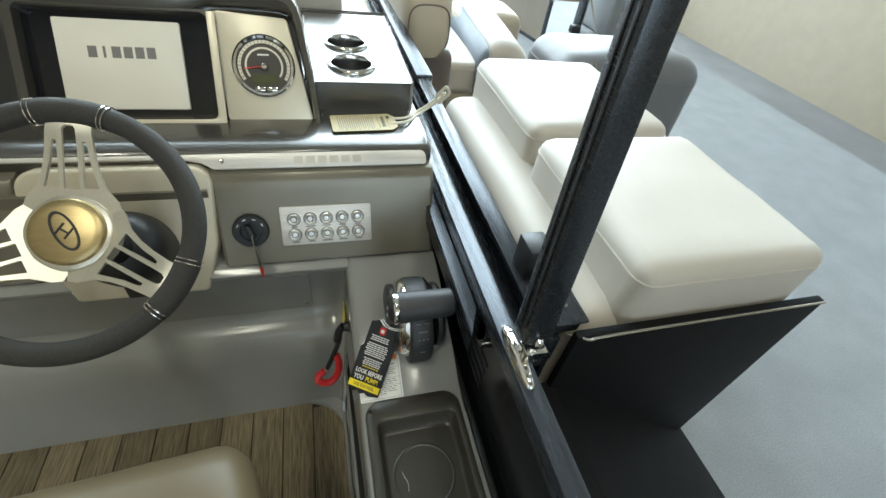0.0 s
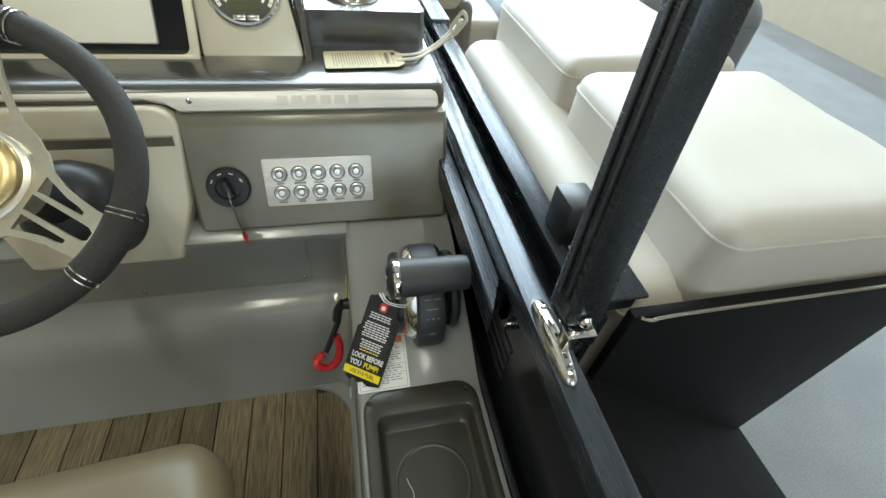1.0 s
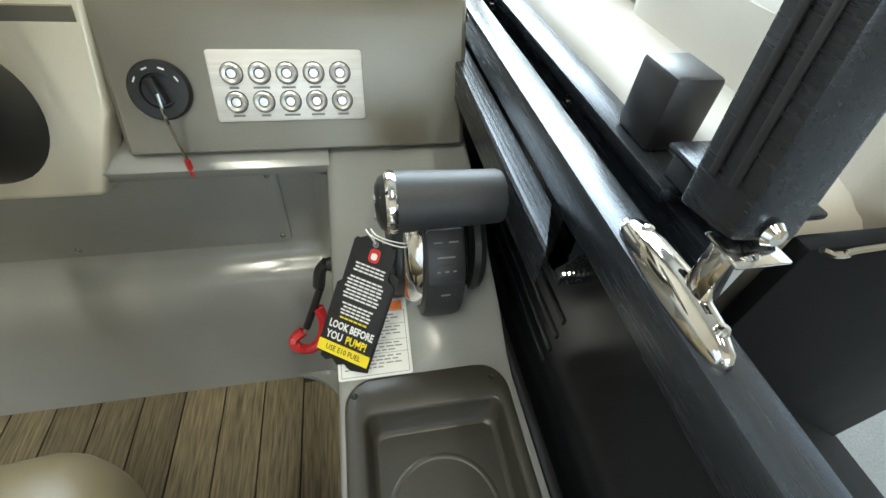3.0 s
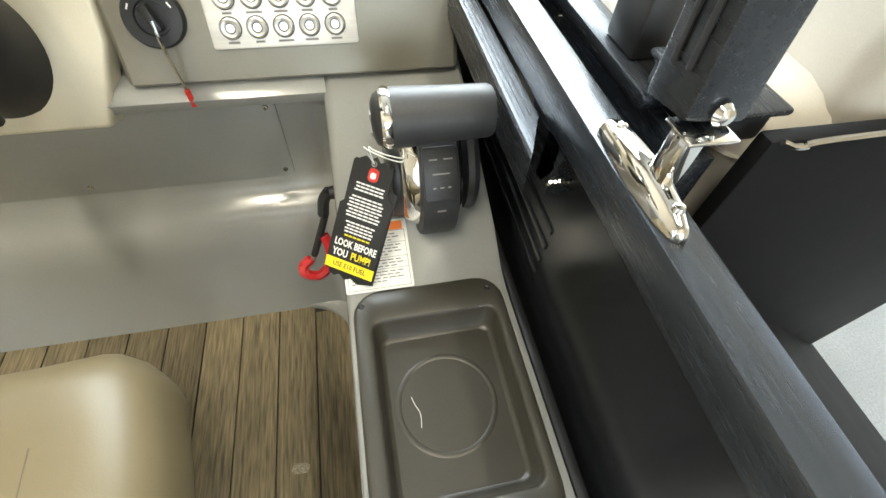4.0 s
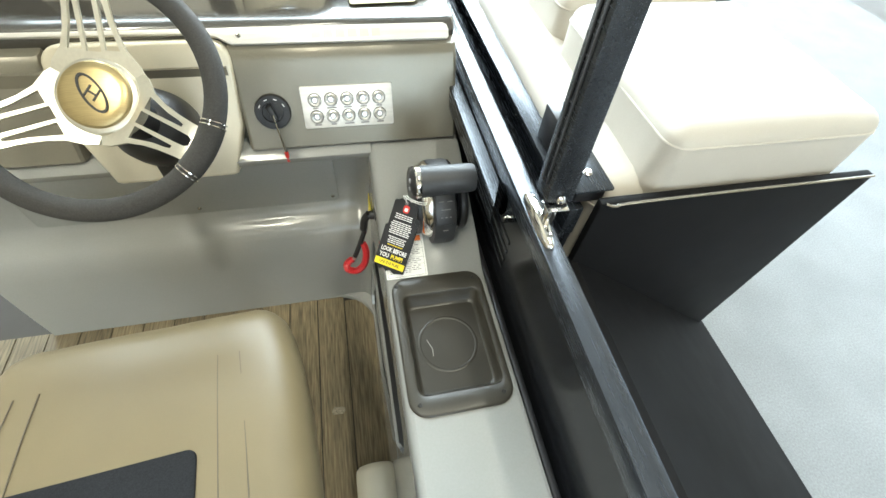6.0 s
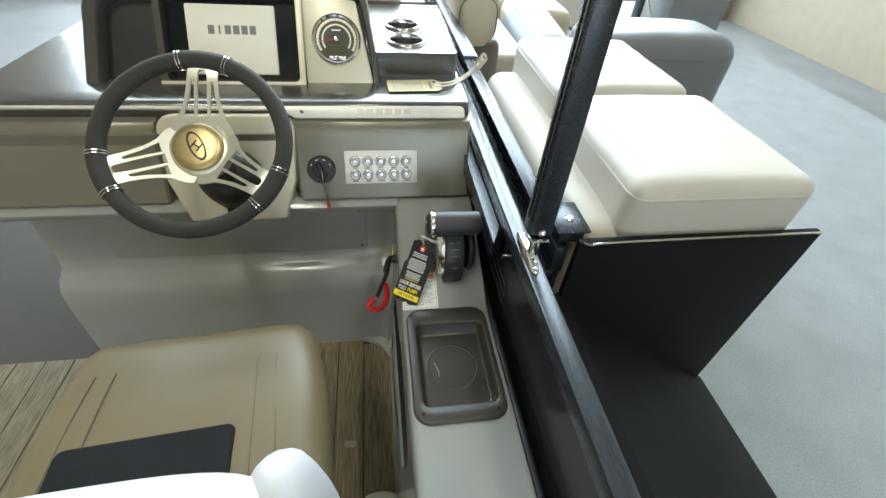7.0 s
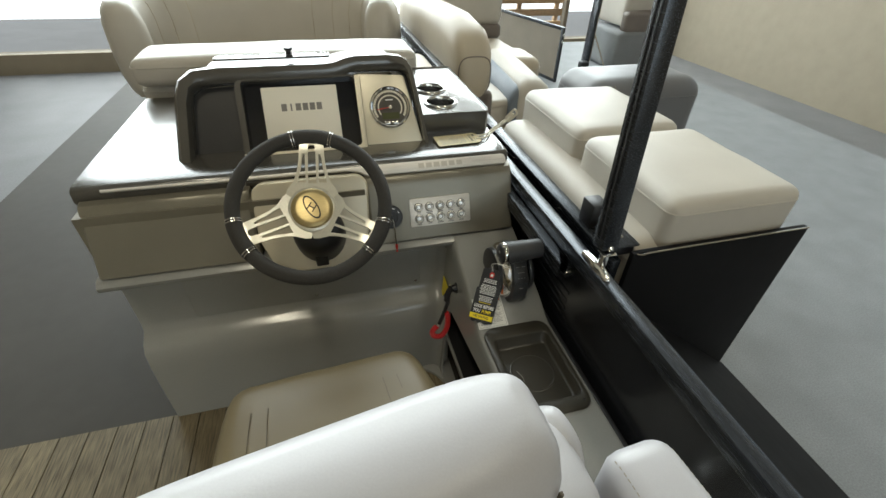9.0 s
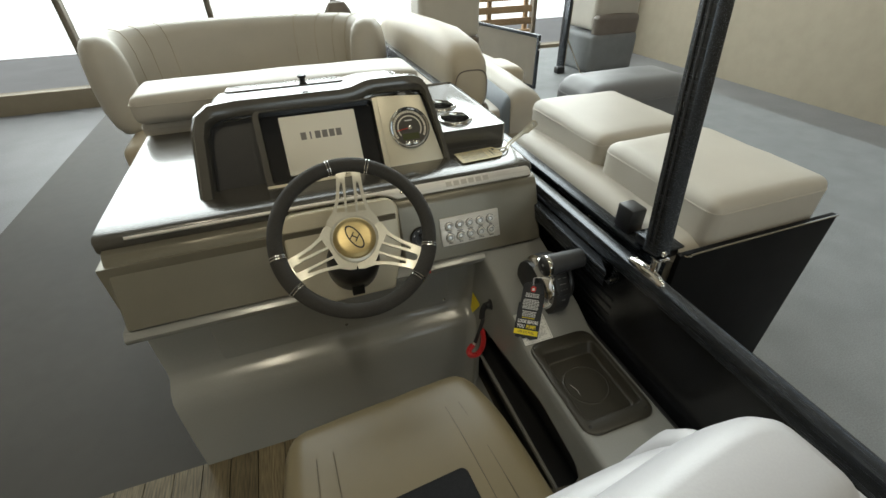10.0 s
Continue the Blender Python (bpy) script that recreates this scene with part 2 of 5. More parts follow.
def plate_with_holes(outer, holes, z0, z1):
    """A flat plate of thickness z1 - z0 with openings."""
    bm = bmesh.new()
    edges = []
    for lp in (outer, *holes):
        vs = [bm.verts.new((x, y, z0)) for x, y in lp]
        edges += [bm.edges.new((vs[k], vs[(k + 1) % len(vs)])) for k in range(len(vs))]
    bmesh.ops.triangle_fill(bm, edges=edges, use_beauty=True)
    up = bmesh.ops.extrude_face_region(bm, geom=bm.faces[:])["geom"]
    bmesh.ops.translate(bm, vec=(0, 0, z1 - z0), verts=[v for v in up if isinstance(v, bmesh.types.BMVert)])
    return bm


def basis(origin, u, v):
    """The pose with x along u, y along v and z out of both."""
    u, v = Vector(u).normalized(), Vector(v).normalized()
    w = u.cross(v)
    m = Matrix((u, v, w)).transposed().to_4x4()
    m.translation = origin
    return m


def words(name, text, size, mat, m, parent, bold=0.0, align="CENTER", sx=1.0):
    """Lettering as a thin flat mesh at the pose m."""
    cu = bpy.data.curves.new("tmp_text", "FONT")
    cu.body, cu.size, cu.align_x, cu.align_y, cu.offset, cu.resolution_u = text, size, align, "CENTER", bold, 2
    tmp = bpy.data.objects.new("tmp_text", cu)
    scene.collection.objects.link(tmp)
    me = bpy.data.meshes.new_from_object(tmp.evaluated_get(bpy.context.evaluated_depsgraph_get()))
    bpy.data.objects.remove(tmp)
    bpy.data.curves.remove(cu)
    bm = bmesh.new()
    bm.from_mesh(me)
    bpy.data.meshes.remove(me)
    bmesh.ops.transform(bm, matrix=m @ Matrix.Diagonal((sx, 1, 1, 1)), verts=bm.verts)
    return part(name, bm, mat, parent, smooth=0)


def bar(x, y, w, h, z=0.0003, t=0.0003):
    return rbox(x - w / 2, x + w / 2, y - h / 2, y + h / 2, z, z + t)


# ---- the showroom round the boats ----
FLOOR_Z = -0.55
part("floor_showroom", rbox(-6, 6, -6, 7, FLOOR_Z - 0.2, FLOOR_Z), CONCRETE)
tagged(bpy.data.objects["floor_showroom"], "smooth grey concrete showroom floor", "floor", kind="structure")
wall = bmesh.new()
for x0, x1, z0, z1 in ((-6, -0.6, FLOOR_Z, 7.8), (3.0, 6, FLOOR_Z, 7.8), (-0.6, 3.0, FLOOR_Z, 0.9), (-0.6, 3.0, 3.1, 7.8)):
    put(wall, rbox(x0, x1, -6.2, -6, z0, z1))
tagged(part("wall_back", wall, PLASTER), "unseen tan showroom wall with a window opening, kept dim to limit bounced light", "wall", kind="structure")
back_window = thing("window_3", (1.2, -6.1, 0.9), "wide clear rear window of the showroom", "window", kind="structure")
pane = part("pane", rbox(-0.6, 3.0, -6.11, -6.1, 0.9, 3.1), GLASS, back_window)
pane.visible_shadow = False
tagged(part("wall_left", rbox(-6.2, -6, -6, 7, FLOOR_Z, 7.8), PLASTER), "unseen plain tan showroom wall, kept dim to limit bounced light", "wall", kind="structure")
wall = bmesh.new()
for y0, y1, z0, z1 in ((-6, -1.6, FLOOR_Z, 7.8), (3.6, 7, FLOOR_Z, 7.8), (-1.6, 3.6, FLOOR_Z, 1.2), (-1.6, 3.6, 3.6, 7.8)):
    put(wall, rbox(6, 6.2, y0, y1, z0, z1))
tagged(part("wall_right", wall, PLASTER), "unseen tan showroom wall with a window opening, kept dim to limit bounced light", "wall", kind="structure")
tagged(part("ceiling", rbox(-6.2, 6.2, -6.2, 7.2, 7.8, 7.95), CEILPAINT), "unseen dark showroom ceiling, kept dim to limit bounced light", "ceiling", kind="structure")
wall = bmesh.new()
for x0, x1, z0, z1 in ((-6.2, -4.4, FLOOR_Z, 7.8), (5.6, 6.2, FLOOR_Z, 7.8), (-4.4, 5.6, 7.2, 7.8), (-4.4, 5.6, FLOOR_Z, FLOOR_Z + 0.25)):
    put(wall, rbox(x0, x1, 7, 7.2, z0, z1))
tagged(part("wall_front", wall, PLASTER), "showroom front wall with full-height glazing", "wall", kind="structure")
window = thing("window_1", (0.6, 7.1, FLOOR_Z), "full-height showroom window wall with slim brown mullions", "window", kind="structure")
for k in range(7):
    x = -4.4 + 10 / 6 * k
    part("window_frame", rbox(x - 0.035, x + 0.035, 7.02, 7.16, FLOOR_Z + 0.25, 7.2, 0.006), FRAMEMETAL, window)
    if k < 6:
        pane = part("pane", rbox(x + 0.035, x + 10 / 6 - 0.035, 7.085, 7.095, FLOOR_Z + 0.25, 7.2), GLASS, window, "clear glass pane")
        pane.visible_shadow = False
# unseen window, assumed to go with the fill from the right
assumed_side_window = thing("window_2", (6.1, 1.0, 1.2), "unseen side window, assumed as an opening for the side fill light", "window", kind="structure")
pane = part("pane", rbox(6.09, 6.1, -1.6, 3.6, 1.2, 3.6), GLASS, assumed_side_window)
pane.visible_shadow = False
glow = bpy.data.materials.new("bright_overcast")
glow.use_nodes = True
glow.node_tree.nodes["Principled BSDF"].inputs["Base Color"].default_value = (0.8, 0.8, 0.8, 1)
glow.node_tree.nodes["Principled BSDF"].inputs["Emission Color"].default_value = (0.93, 0.97, 1.0, 1)
glow.node_tree.nodes["Principled BSDF"].inputs["Emission Strength"].default_value = 3.2
tagged(part("backdrop", rbox(-16, 16, 12.0, 12.1, -2, 14), glow), "bright hazy daylight beyond the showroom windows", "backdrop", kind="structure")
tagged(part("ground", rbox(-60, 60, 7.3, 120, FLOOR_Z - 0.3, FLOOR_Z - 0.1), CONCRETE), "pale concrete forecourt outside the windows", "ground", kind="structure")
for x in (-1.6, 2.2):
    lamp = thing("ceiling_light", (x, -2.4, 7.75), "long fluorescent ceiling light fitting", "ceiling light", "showroom ceiling lights")
    part("housing", rbox(x - 0.2, x + 0.2, -4.0, -0.8, 7.68, 7.8, 0.02), CEILPAINT, lamp)

# ---- helm deck ----
deck = tagged(part("floor", rbox(-1.9, 0.40, -2.0, 4.6, -0.06, -0.006), SEAMDARK), "boat deck under grey-brown woven plank vinyl", "floor", kind="structure")
tagged(part("hull_side", rbox(-1.9, 0.40, -2.0, 4.6, -0.5, -0.06, 0.02), PANELBLACK), "dark side of the boat below deck", "hull", kind="structure")

# ---- helm console ----
SHELF = 0.444
console = thing("helm_console", (-0.2, 0.95, 0.0), "grey fibreglass helm console with dark dash and side shelf", "console")
XL, XS, XR = -0.72, 0.140, 0.325

# knee bulkhead with its rounded toe ledge
prof = [(0.655, 0.0), (0.658, 0.10), (0.664, 0.22), (0.672, 0.275), (0.688, 0.298), (0.705, 0.306), (0.722, 0.318), (0.728, 0.34), (0.730, 0.47), (0.722, 0.50), (0.690, 0.514), (0.664, 0.520), (0.650, 0.528), (0.647, 0.541), (0.660, 0.553), (0.690, 0.556), (1.30, 0.60), (1.30, 0.0)]
bm = sweep_x(prof, XL, XS + 0.004)
part("knee_bulkhead", bm, GELCOAT, console, smooth=50)
cove = []
for y, z in prof[:9]:
    cove.append([(XS + 0.07 * z - 0.0294 - 0.030 + 0.0305 * math.sin(radians(a)), y - 0.0305 + 0.030 * math.cos(radians(a)), z) for a in range(0, 91, 10)])
part("corner_cove", loft(cove, closed=False), GELCOAT, console, smooth=60)
panel = part("access_panel", moved(prism(rrect(-0.58, 0.062, 0.335, 0.485, 0.012, 3), 0, 0.004, 0.0015), basis((0, 0.7295, 0), (1, 0, 0), (0, 0, 1))), GELCOAT, console)
for x, z in ((0.048, 0.472), (0.048, 0.35), (-0.25, 0.472), (-0.25, 0.35)):
    part("screw", moved(lathe([(0, 0.003), (0.003, 0.0025), (0.0045, 0)], 12), basis((x, 0.7255, z), (1, 0, 0), (0, 0, 1))), STEEL, panel)

# the side shelf: level aft, rising towards the dash
side = [(-0.75, SHELF), (0.385, SHELF), (0.41, SHELF + 0.006), (0.432, SHELF + 0.018), (0.46, SHELF + 0.033), (0.54, SHELF + 0.063), (0.62, SHELF + 0.092), (0.70, SHELF + 0.118)]
tx0, tx1, ty0, ty1 = 0.160, 0.306, 0.172, 0.376
hole = rrect(tx0, tx1, ty0, ty1, 0.022)


def shelf_mesh():
    bm = bmesh.new()
    rings = []
    for y, z in side:
        rings.append([(XS - 0.003, y, z - 0.05), (XS - 0.002, y, z - 0.03), (XS, y, z - 0.012), (XS + 0.0035, y, z - 0.0035), (XS + 0.012, y, z), (XR - 0.008, y, z), (XR - 0.002, y, z - 0.003), (XR, y, z - 0.012), (XR, y, z - 0.06)])
    skin = loft(rings, closed=False)
    skin.normal_update()
    top = [f for f in skin.faces if abs(f.normal.z) > 0.99 and f.calc_area() > 0.08 and f.calc_center_median().z > SHELF - 0.001]
    bmesh.ops.delete(skin, geom=top, context="FACES")
    put(bm, skin)
    # the level top, with the opening of the tray left in it
    flat = bmesh.new()
    flat.free()
    outer = rrect(XS + 0.012, XR - 0.008, 0.10, 0.385 + 0.008, 0.0002)
    put(bm, loft([[(x, y, SHELF) for x, y in outer], [(x, y, SHELF) for x, y in hole]], caps=False))
    aft = bmesh.new()
    aft.faces.new([aft.verts.new(p) for p in ((XS + 0.012, -0.75, SHELF), (XR - 0.008, -0.75, SHELF), (XR - 0.008, 0.10, SHELF), (XS + 0.012, 0.10, SHELF))])
    put(bm, aft)
    bmesh.ops.remove_doubles(bm, verts=bm.verts, dist=1e-5)
    return bm


part("side_shelf", shelf_mesh(), GELCOAT, console, smooth=50)
# the wall under the shelf and the open pocket along it
LEAN = Matrix(((1, 0, 0.07, -0.0294), (0, 1, 0, 0), (0, 0, 1, 0), (0, 0, 0, 1)))
wall_m = LEAN @ Matrix(((0, 0, 1, 0), (1, 0, 0, 0), (0, 1, 0, 0), (0, 0, 0, 1)))
slot = [(0.605, 0.020), (0.622, 0.040), (0.622, 0.285), (0.605, 0.312), (0.45, 0.340), (0.30, 0.368), (0.17, 0.360), (0.150, 0.354), (0.135, 0.340), (0.135, 0.310), (0.20, 0.150), (0.40, 0.030), (0.42, 0.025)]
part("shelf_wall", moved(plate_with_holes([(-0.75, 0.0), (0.72, 0.0), (0.72, 0.540), (0.70, 0.532), (0.62, 0.512), (0.54, 0.486), (0.46, 0.458), (0.432, 0.440), (0.41, 0.424), (0.385, 0.418), (-0.75, 0.418)], [slot], XS - 0.0015, XS + 0.006), wall_m), GELCOAT, console)
# black sheets behind the opening give the pocket its dark inside
liner = part("slot_liner", moved(rbox(XS + 0.060, XS + 0.066, 0.06, 0.69, 0.03, 0.40), LEAN), BLACK, console, "black sheet put behind the side slot to make its inside dark")
part("slot_shelf", moved(prism([(0.14, 0.204), (0.655, 0.190), (0.655, 0.198), (0.14, 0.212)], XS + 0.004, XS + 0.060), wall_m), BLACK, liner)
part("slot_lip", moved(prism([(0.14, 0.202), (0.656, 0.188), (0.656, 0.199), (0.14, 0.213)], XS - 0.002, XS + 0.004), wall_m), GELCOAT, console, "grey lip of the side pocket")
part("slot_roof", moved(rbox(XS + 0.006, XS + 0.060, 0.06, 0.69, 0.392, 0.398), LEAN), BLACK, liner)
# toe frame round the deck, with its rounded inner corner
arc = [(0.004 + 0.11 * math.sin(radians(a)), 0.546 + 0.11 * math.cos(radians(a))) for a in range(0, 91, 9)]
frame_pts = [(XL, 0.672), (XL, 0.656), *arc, (XS - 0.026, 0.45), (XS - 0.024, -0.75), (XS + 0.012, -0.75), (XS + 0.012, 0.672)]
part("toe_frame", prism(frame_pts, -0.004, 0.012, 0.004), GELCOAT, console)

# dash panel: a rolled sheet with rounded corners
DASH = basis((0.0, 0.693, 0.661), (1, 0, 0), (0, 0.345, 0.939))


def dash_sheet(x0, x1, drop=0.0):
    prof = [(0.668, 0.556), (0.659, 0.557), (0.6562, 0.561), (0.6580, 0.566), (0.6710, 0.600), (0.6906, 0.6535), (0.7042, 0.690), (0.7095, 0.704), (0.7145, 0.7130), (0.7205, 0.7185), (0.730, 0.7205), (0.742, 0.7210)]
    rings = []
    for x, k in ((x0, 0.010), (x0 + 0.002, 0.004), (x0 + 0.007, 0.0), (x1 - 0.007, 0.0), (x1 - 0.002, 0.004), (x1, 0.010)):
        rings.append([(x, y + k, z) for y, z in prof] + [(x, 0.80, 0.72), (x, 0.80, 0.557)])
    return loft(rings)


panel = part("dash_panel", dash_sheet(-0.078, 0.317), PEWTER, console, "dark pewter switch panel", 30)
part("dash_panel", dash_sheet(XL + 0.01, -0.352), PEWTER, console, "dark pewter dash panel", 30)

# champagne wheel surround, with rounded top corners
pts = [(-0.318, -0.150), (-0.310, -0.153), (-0.118, -0.153), (-0.110, -0.150), (-0.080, -0.060)] + [(-0.106 + 0.034 * math.cos(radians(a)), 0.046 + 0.034 * math.sin(radians(a))) for a in range(0, 91, 15)] + [(-0.316 + 0.034 * math.cos(radians(a)), 0.046 + 0.034 * math.sin(radians(a))) for a in range(90, 181, 15)] + [(-0.350, -0.060)]
surround = part("wheel_surround", moved(prism(pts, -0.03, 0.002, 0.006, 3), DASH), CREAM, console, "champagne moulded steering surround")
part("under_dash_filler", rbox(XL, -0.082, 0.70, 1.2, 0.555, 0.70), PEWTER, console)

# switch plate with its ten push buttons
plate = part("switch_plate", moved(prism(rrect(0.028, 0.1925, -0.0735, 0.002, 0.003, 2), 0.0, 0.0035, 0.001), DASH), BRUSHED, console, "brushed aluminium switch plate")
for col in range(5):
    for row in range(2):
        u, v = 0.0515 + 0.0289 * col, -0.0220 - 0.0300 * row
        button = part("push_button", moved(lathe([(0.0, 0.0065), (0.0052, 0.0062), (0.0056, 0.0055), (0.0060, 0.0072), (0.0090, 0.0082), (0.0108, 0.0072), (0.0112, 0.0035)], 26), DASH @ pose(u, v, 0)), BUTTON, plate)
        part("button_collar", moved(lathe([(0.0110, 0.0036), (0.0111, 0.0046), (0.0120, 0.0044), (0.0121, 0.0034)], 26), DASH @ pose(u, v, 0)), BLACK, button)
        part("button_ring", moved(lathe([(0.0046, 0.0061), (0.0049, 0.0068), (0.0056, 0.0068), (0.0058, 0.0058)], 24), DASH @ pose(u, v, 0)), BLACK, button)
        part("legend", moved(bar(u, v - 0.0150, 0.010 + 0.0025 * ((col * 3 + row) % 4), 0.0022, 0.0036), DASH), INKGREY, plate)

# ignition lock with its key
lock = part("ignition_lock", moved(lathe([(0.0, 0.006), (0.017, 0.006), (0.018, 0.009), (0.029, 0.009), (0.031, 0.006), (0.031, 0.0)], 36), DASH @ pose(-0.0235, -0.0385, 0.0)), BLACK, console, "black ignition lock")
part("key_barrel", moved(rbox(-0.005, 0.005, -0.014, 0.014, 0.006, 0.020, 0.002), DASH @ pose(-0.0235, -0.0385, 0, 0, 0, 20)), BLACK, lock)
key_a = DASH @ Vector((-0.0215, -0.0405, 0.020))
part("key_cord", tube(bez([key_a, key_a + Vector((0.003, -0.010, -0.022)), key_a + Vector((0.006, -0.010, -0.075))], 5), 0.0018, 6), STEEL, lock)
part("key_tip", tube([key_a + Vector((0.006, -0.010, -0.075)), key_a + Vector((0.0065, -0.010, -0.097))], 0.0034, 8), RED, lock, "red key float tip")
for k in range(4):
    a = radians(150 - 40 * k)
    part("legend", moved(bar(0, 0, 0.006, 0.0016, 0.0092), DASH @ pose(-0.0235 + 0.0235 * math.cos(a), -0.0385 + 0.0235 * math.sin(a), 0, 0, 0, math.degrees(a) - 90)), WHITEINK, lock)

# aluminium trim bar: broad beside the wheel surround, thin above it
TRIM = basis((0.0, 0.7285, 0.7275), (1, 0, 0), (0, 0.66, 0.75))
trim_pts = [(-0.66, 0.022), (-0.66, 0.016), (-0.115, 0.014), (-0.088, 0.008), (-0.068, -0.004), (0.300, -0.004), (0.303, -0.001), (0.303, 0.012), (0.300, 0.019), (0.293, 0.0225), (-0.05, 0.0225), (-0.08, 0.022)]
trim = part("trim_bar", moved(prism(trim_pts, -0.012, 0.003, 0.0012), TRIM), BRUSHED, console, "brushed aluminium trim bar")
for k in range(6):
    u = 0.070 + 0.0205 * k
    part("emblem_bar", moved(rbox(u - 0.0075, u + 0.0075, 0.0030, 0.0155, 0.0024, 0.0034), TRIM), EMBOSS, trim)
part("screw", moved(lathe([(0, 0.0055), (0.003, 0.005), (0.0045, 0.003)], 12), TRIM @ pose(-0.055, 0.010, 0)), STEEL, trim)

# dark ledge behind the bar, rolled over at its front edge
led = [(0.742, 0.718), (0.7435, 0.741), (0.748, 0.7465), (0.757, 0.7500), (0.80, 0.751), (0.90, 0.752), (1.36, 0.752), (1.36, 0.66), (0.80, 0.66)]
bm = loft([[(x, y + k, z - k * 0.6) for y, z in led] for x, k in ((XL, 0), (0.308, 0), (0.315, 0.003), (0.318, 0.010))])
part("dash_ledge", bm, DARKTOP, console, "charcoal rolled dash ledge", 50)

# raised box with two drink holders
boxp = [(0.09, 0.897), (0.300, 0.897), (0.308, 0.905), (0.314, 1.37), (0.306, 1.38), (0.09, 1.38)]
cup_at = [(0.189, 1.001), (0.188, 1.134)]
bm = prism(boxp, 0.75, 0.803)
bmesh.ops.delete(bm, geom=[f for f in bm.faces if f.normal.z > 0.9 or f.calc_center_median().z > 0.8029], context="FACES_ONLY")
flat = bmesh.new()
loops = [[(x, y) for x, y in boxp]] + [[(cx + 0.044 * math.cos(2 * math.pi * k / 32), cy + 0.044 * math.sin(2 * math.pi * k / 32)) for k in range(32)] for cx, cy in cup_at]
edges = []
for lp in loops:
    vs = [flat.verts.new((x, y, 0.803)) for x, y in lp]
    edges += [flat.edges.new((vs[k], vs[(k + 1) % len(vs)])) for k in range(len(vs))]
bmesh.ops.triangle_fill(flat, edges=edges, use_beauty=True)
put(bm, flat)
bmesh.ops.remove_doubles(bm, verts=bm.verts, dist=1e-5)
bm.normal_update()
rim_edges = [e for e in bm.edges if len(e.link_faces) == 2 and abs(e.link_faces[0].normal.z) + abs(e.link_faces[1].normal.z) < 1.2 and all(abs(v.co.z - 0.803) < 1e-5 for v in e.verts) and e.calc_face_angle(0) > 1]
bmesh.ops.bevel(bm, geom=rim_edges, offset=0.006, segments=3, profile=0.5, affect="EDGES")
part("cup_box", bm, DARKTOP, console, "charcoal raised drink holder box")
for cx, cy in cup_at:
    holder = part("cup_holder", moved(lathe([(0.0425, -0.006), (0.0428, 0.002), (0.0440, 0.0052), (0.0468, 0.0068), (0.0500, 0.0055), (0.0525, 0.002), (0.0530, -0.0004)], 48), pose(cx, cy, 0.8035)), STEEL, console, "polished stainless drink holder")
    part("well", moved(lathe([(0.0, -0.076), (0.037, -0.076), (0.0395, -0.070), (0.0435, -0.003), (0.0445, -0.003), (0.0405, -0.074), (0.037, -0.080), (0.0, -0.080)], 40), pose(cx, cy, 0.8035)), WELL, holder, "steel cup well with its shade put into the colour")
    part("drain", moved(lathe([(0, 0.001), (0.006, 0.001), (0.007, 0)], 12), pose(cx, cy, 0.8035 - 0.0745)), BLACK, holder)

# instrument pod
POD = basis((0.0, 0.858, 0.747), (1, 0, 0), (0, 0.527, 0.85))
outer = [(0.118, -0.012), (0.112, 0.06), (0.098, 0.17), (0.092, 0.200), (0.080, 0.222), (0.060, 0.234), (0.030, 0.238), (-0.06, 0.238), (-0.085, 0.234), (-0.115, 0.224), (-0.14, 0.221), (-0.40, 0.221), (-0.46, 0.215), (-0.492, 0.190), (-0.505, 0.15), (-0.52, -0.012)]
inner = [(0.103, -0.006), (0.098, 0.05), (0.080, 0.165), (0.076, 0.182), (0.068, 0.192), (0.055, 0.196), (0.025, 0.198), (-0.055, 0.198), (-0.078, 0.192), (-0.11, 0.182), (-0.145, 0.180), (-0.39, 0.180), (-0.44, 0.176), (-0.462, 0.160), (-0.470, 0.13), (-0.482, -0.006)]
back = [(0.105, -0.012), (0.100, 0.03), (0.085, 0.08), (0.078, 0.095), (0.066, 0.105), (0.05, 0.11), (0.025, 0.112), (-0.06, 0.112), (-0.085, 0.110), (-0.115, 0.106), (-0.14, 0.104), (-0.40, 0.104), (-0.455, 0.10), (-0.485, 0.085), (-0.498, 0.06), (-0.512, -0.012)]
rings = [[tuple(POD @ Vector((x, v, -0.016))) for x, v in inner],
         [tuple(POD @ Vector((x, v, 0.010))) for x, v in inner],
         [tuple(POD @ Vector((x + 0.2 * (ox - x), v + 0.3 * (ov - v), 0.022))) for (x, v), (ox, ov) in zip(inner, outer)],
         [tuple(POD @ Vector((x + 0.75 * (ox - x), v + 0.8 * (ov - v), 0.022))) for (x, v), (ox, ov) in zip(inner, outer)],
         [tuple(POD @ Vector((x, v, 0.010))) for x, v in outer],
         [tuple(POD @ Vector((x, v - 0.004, -0.03))) for x, v in outer],
         [tuple(POD @ Vector((x * 0.985 - 0.002, v * 0.985, -0.09))) for x, v in outer],
         [(x, 1.20, 0.752 + 1.45 * max(v, -0.012)) for x, v in back]]
hood = part("pod_hood", loft(rings, closed=False), DARKTOP, console, "charcoal instrument pod hood", 45)
part("pod_back", moved(prism([(-0.50, -0.012), (0.100, -0.012), (0.078, 0.19), (-0.46, 0.175)], -0.03, -0.014), POD), BLACK, hood)
# top cover of the pod with its joints and stub mast
part("pod_top_cover", moved(prism(rrect(-0.42, -0.12, 0.0, 0.085, 0.02), 0, 0.006, 0.003), basis((0, 1.03, 0.936), (1, 0, 0), (0, 0.995, -0.1))), DARKTOP, hood)
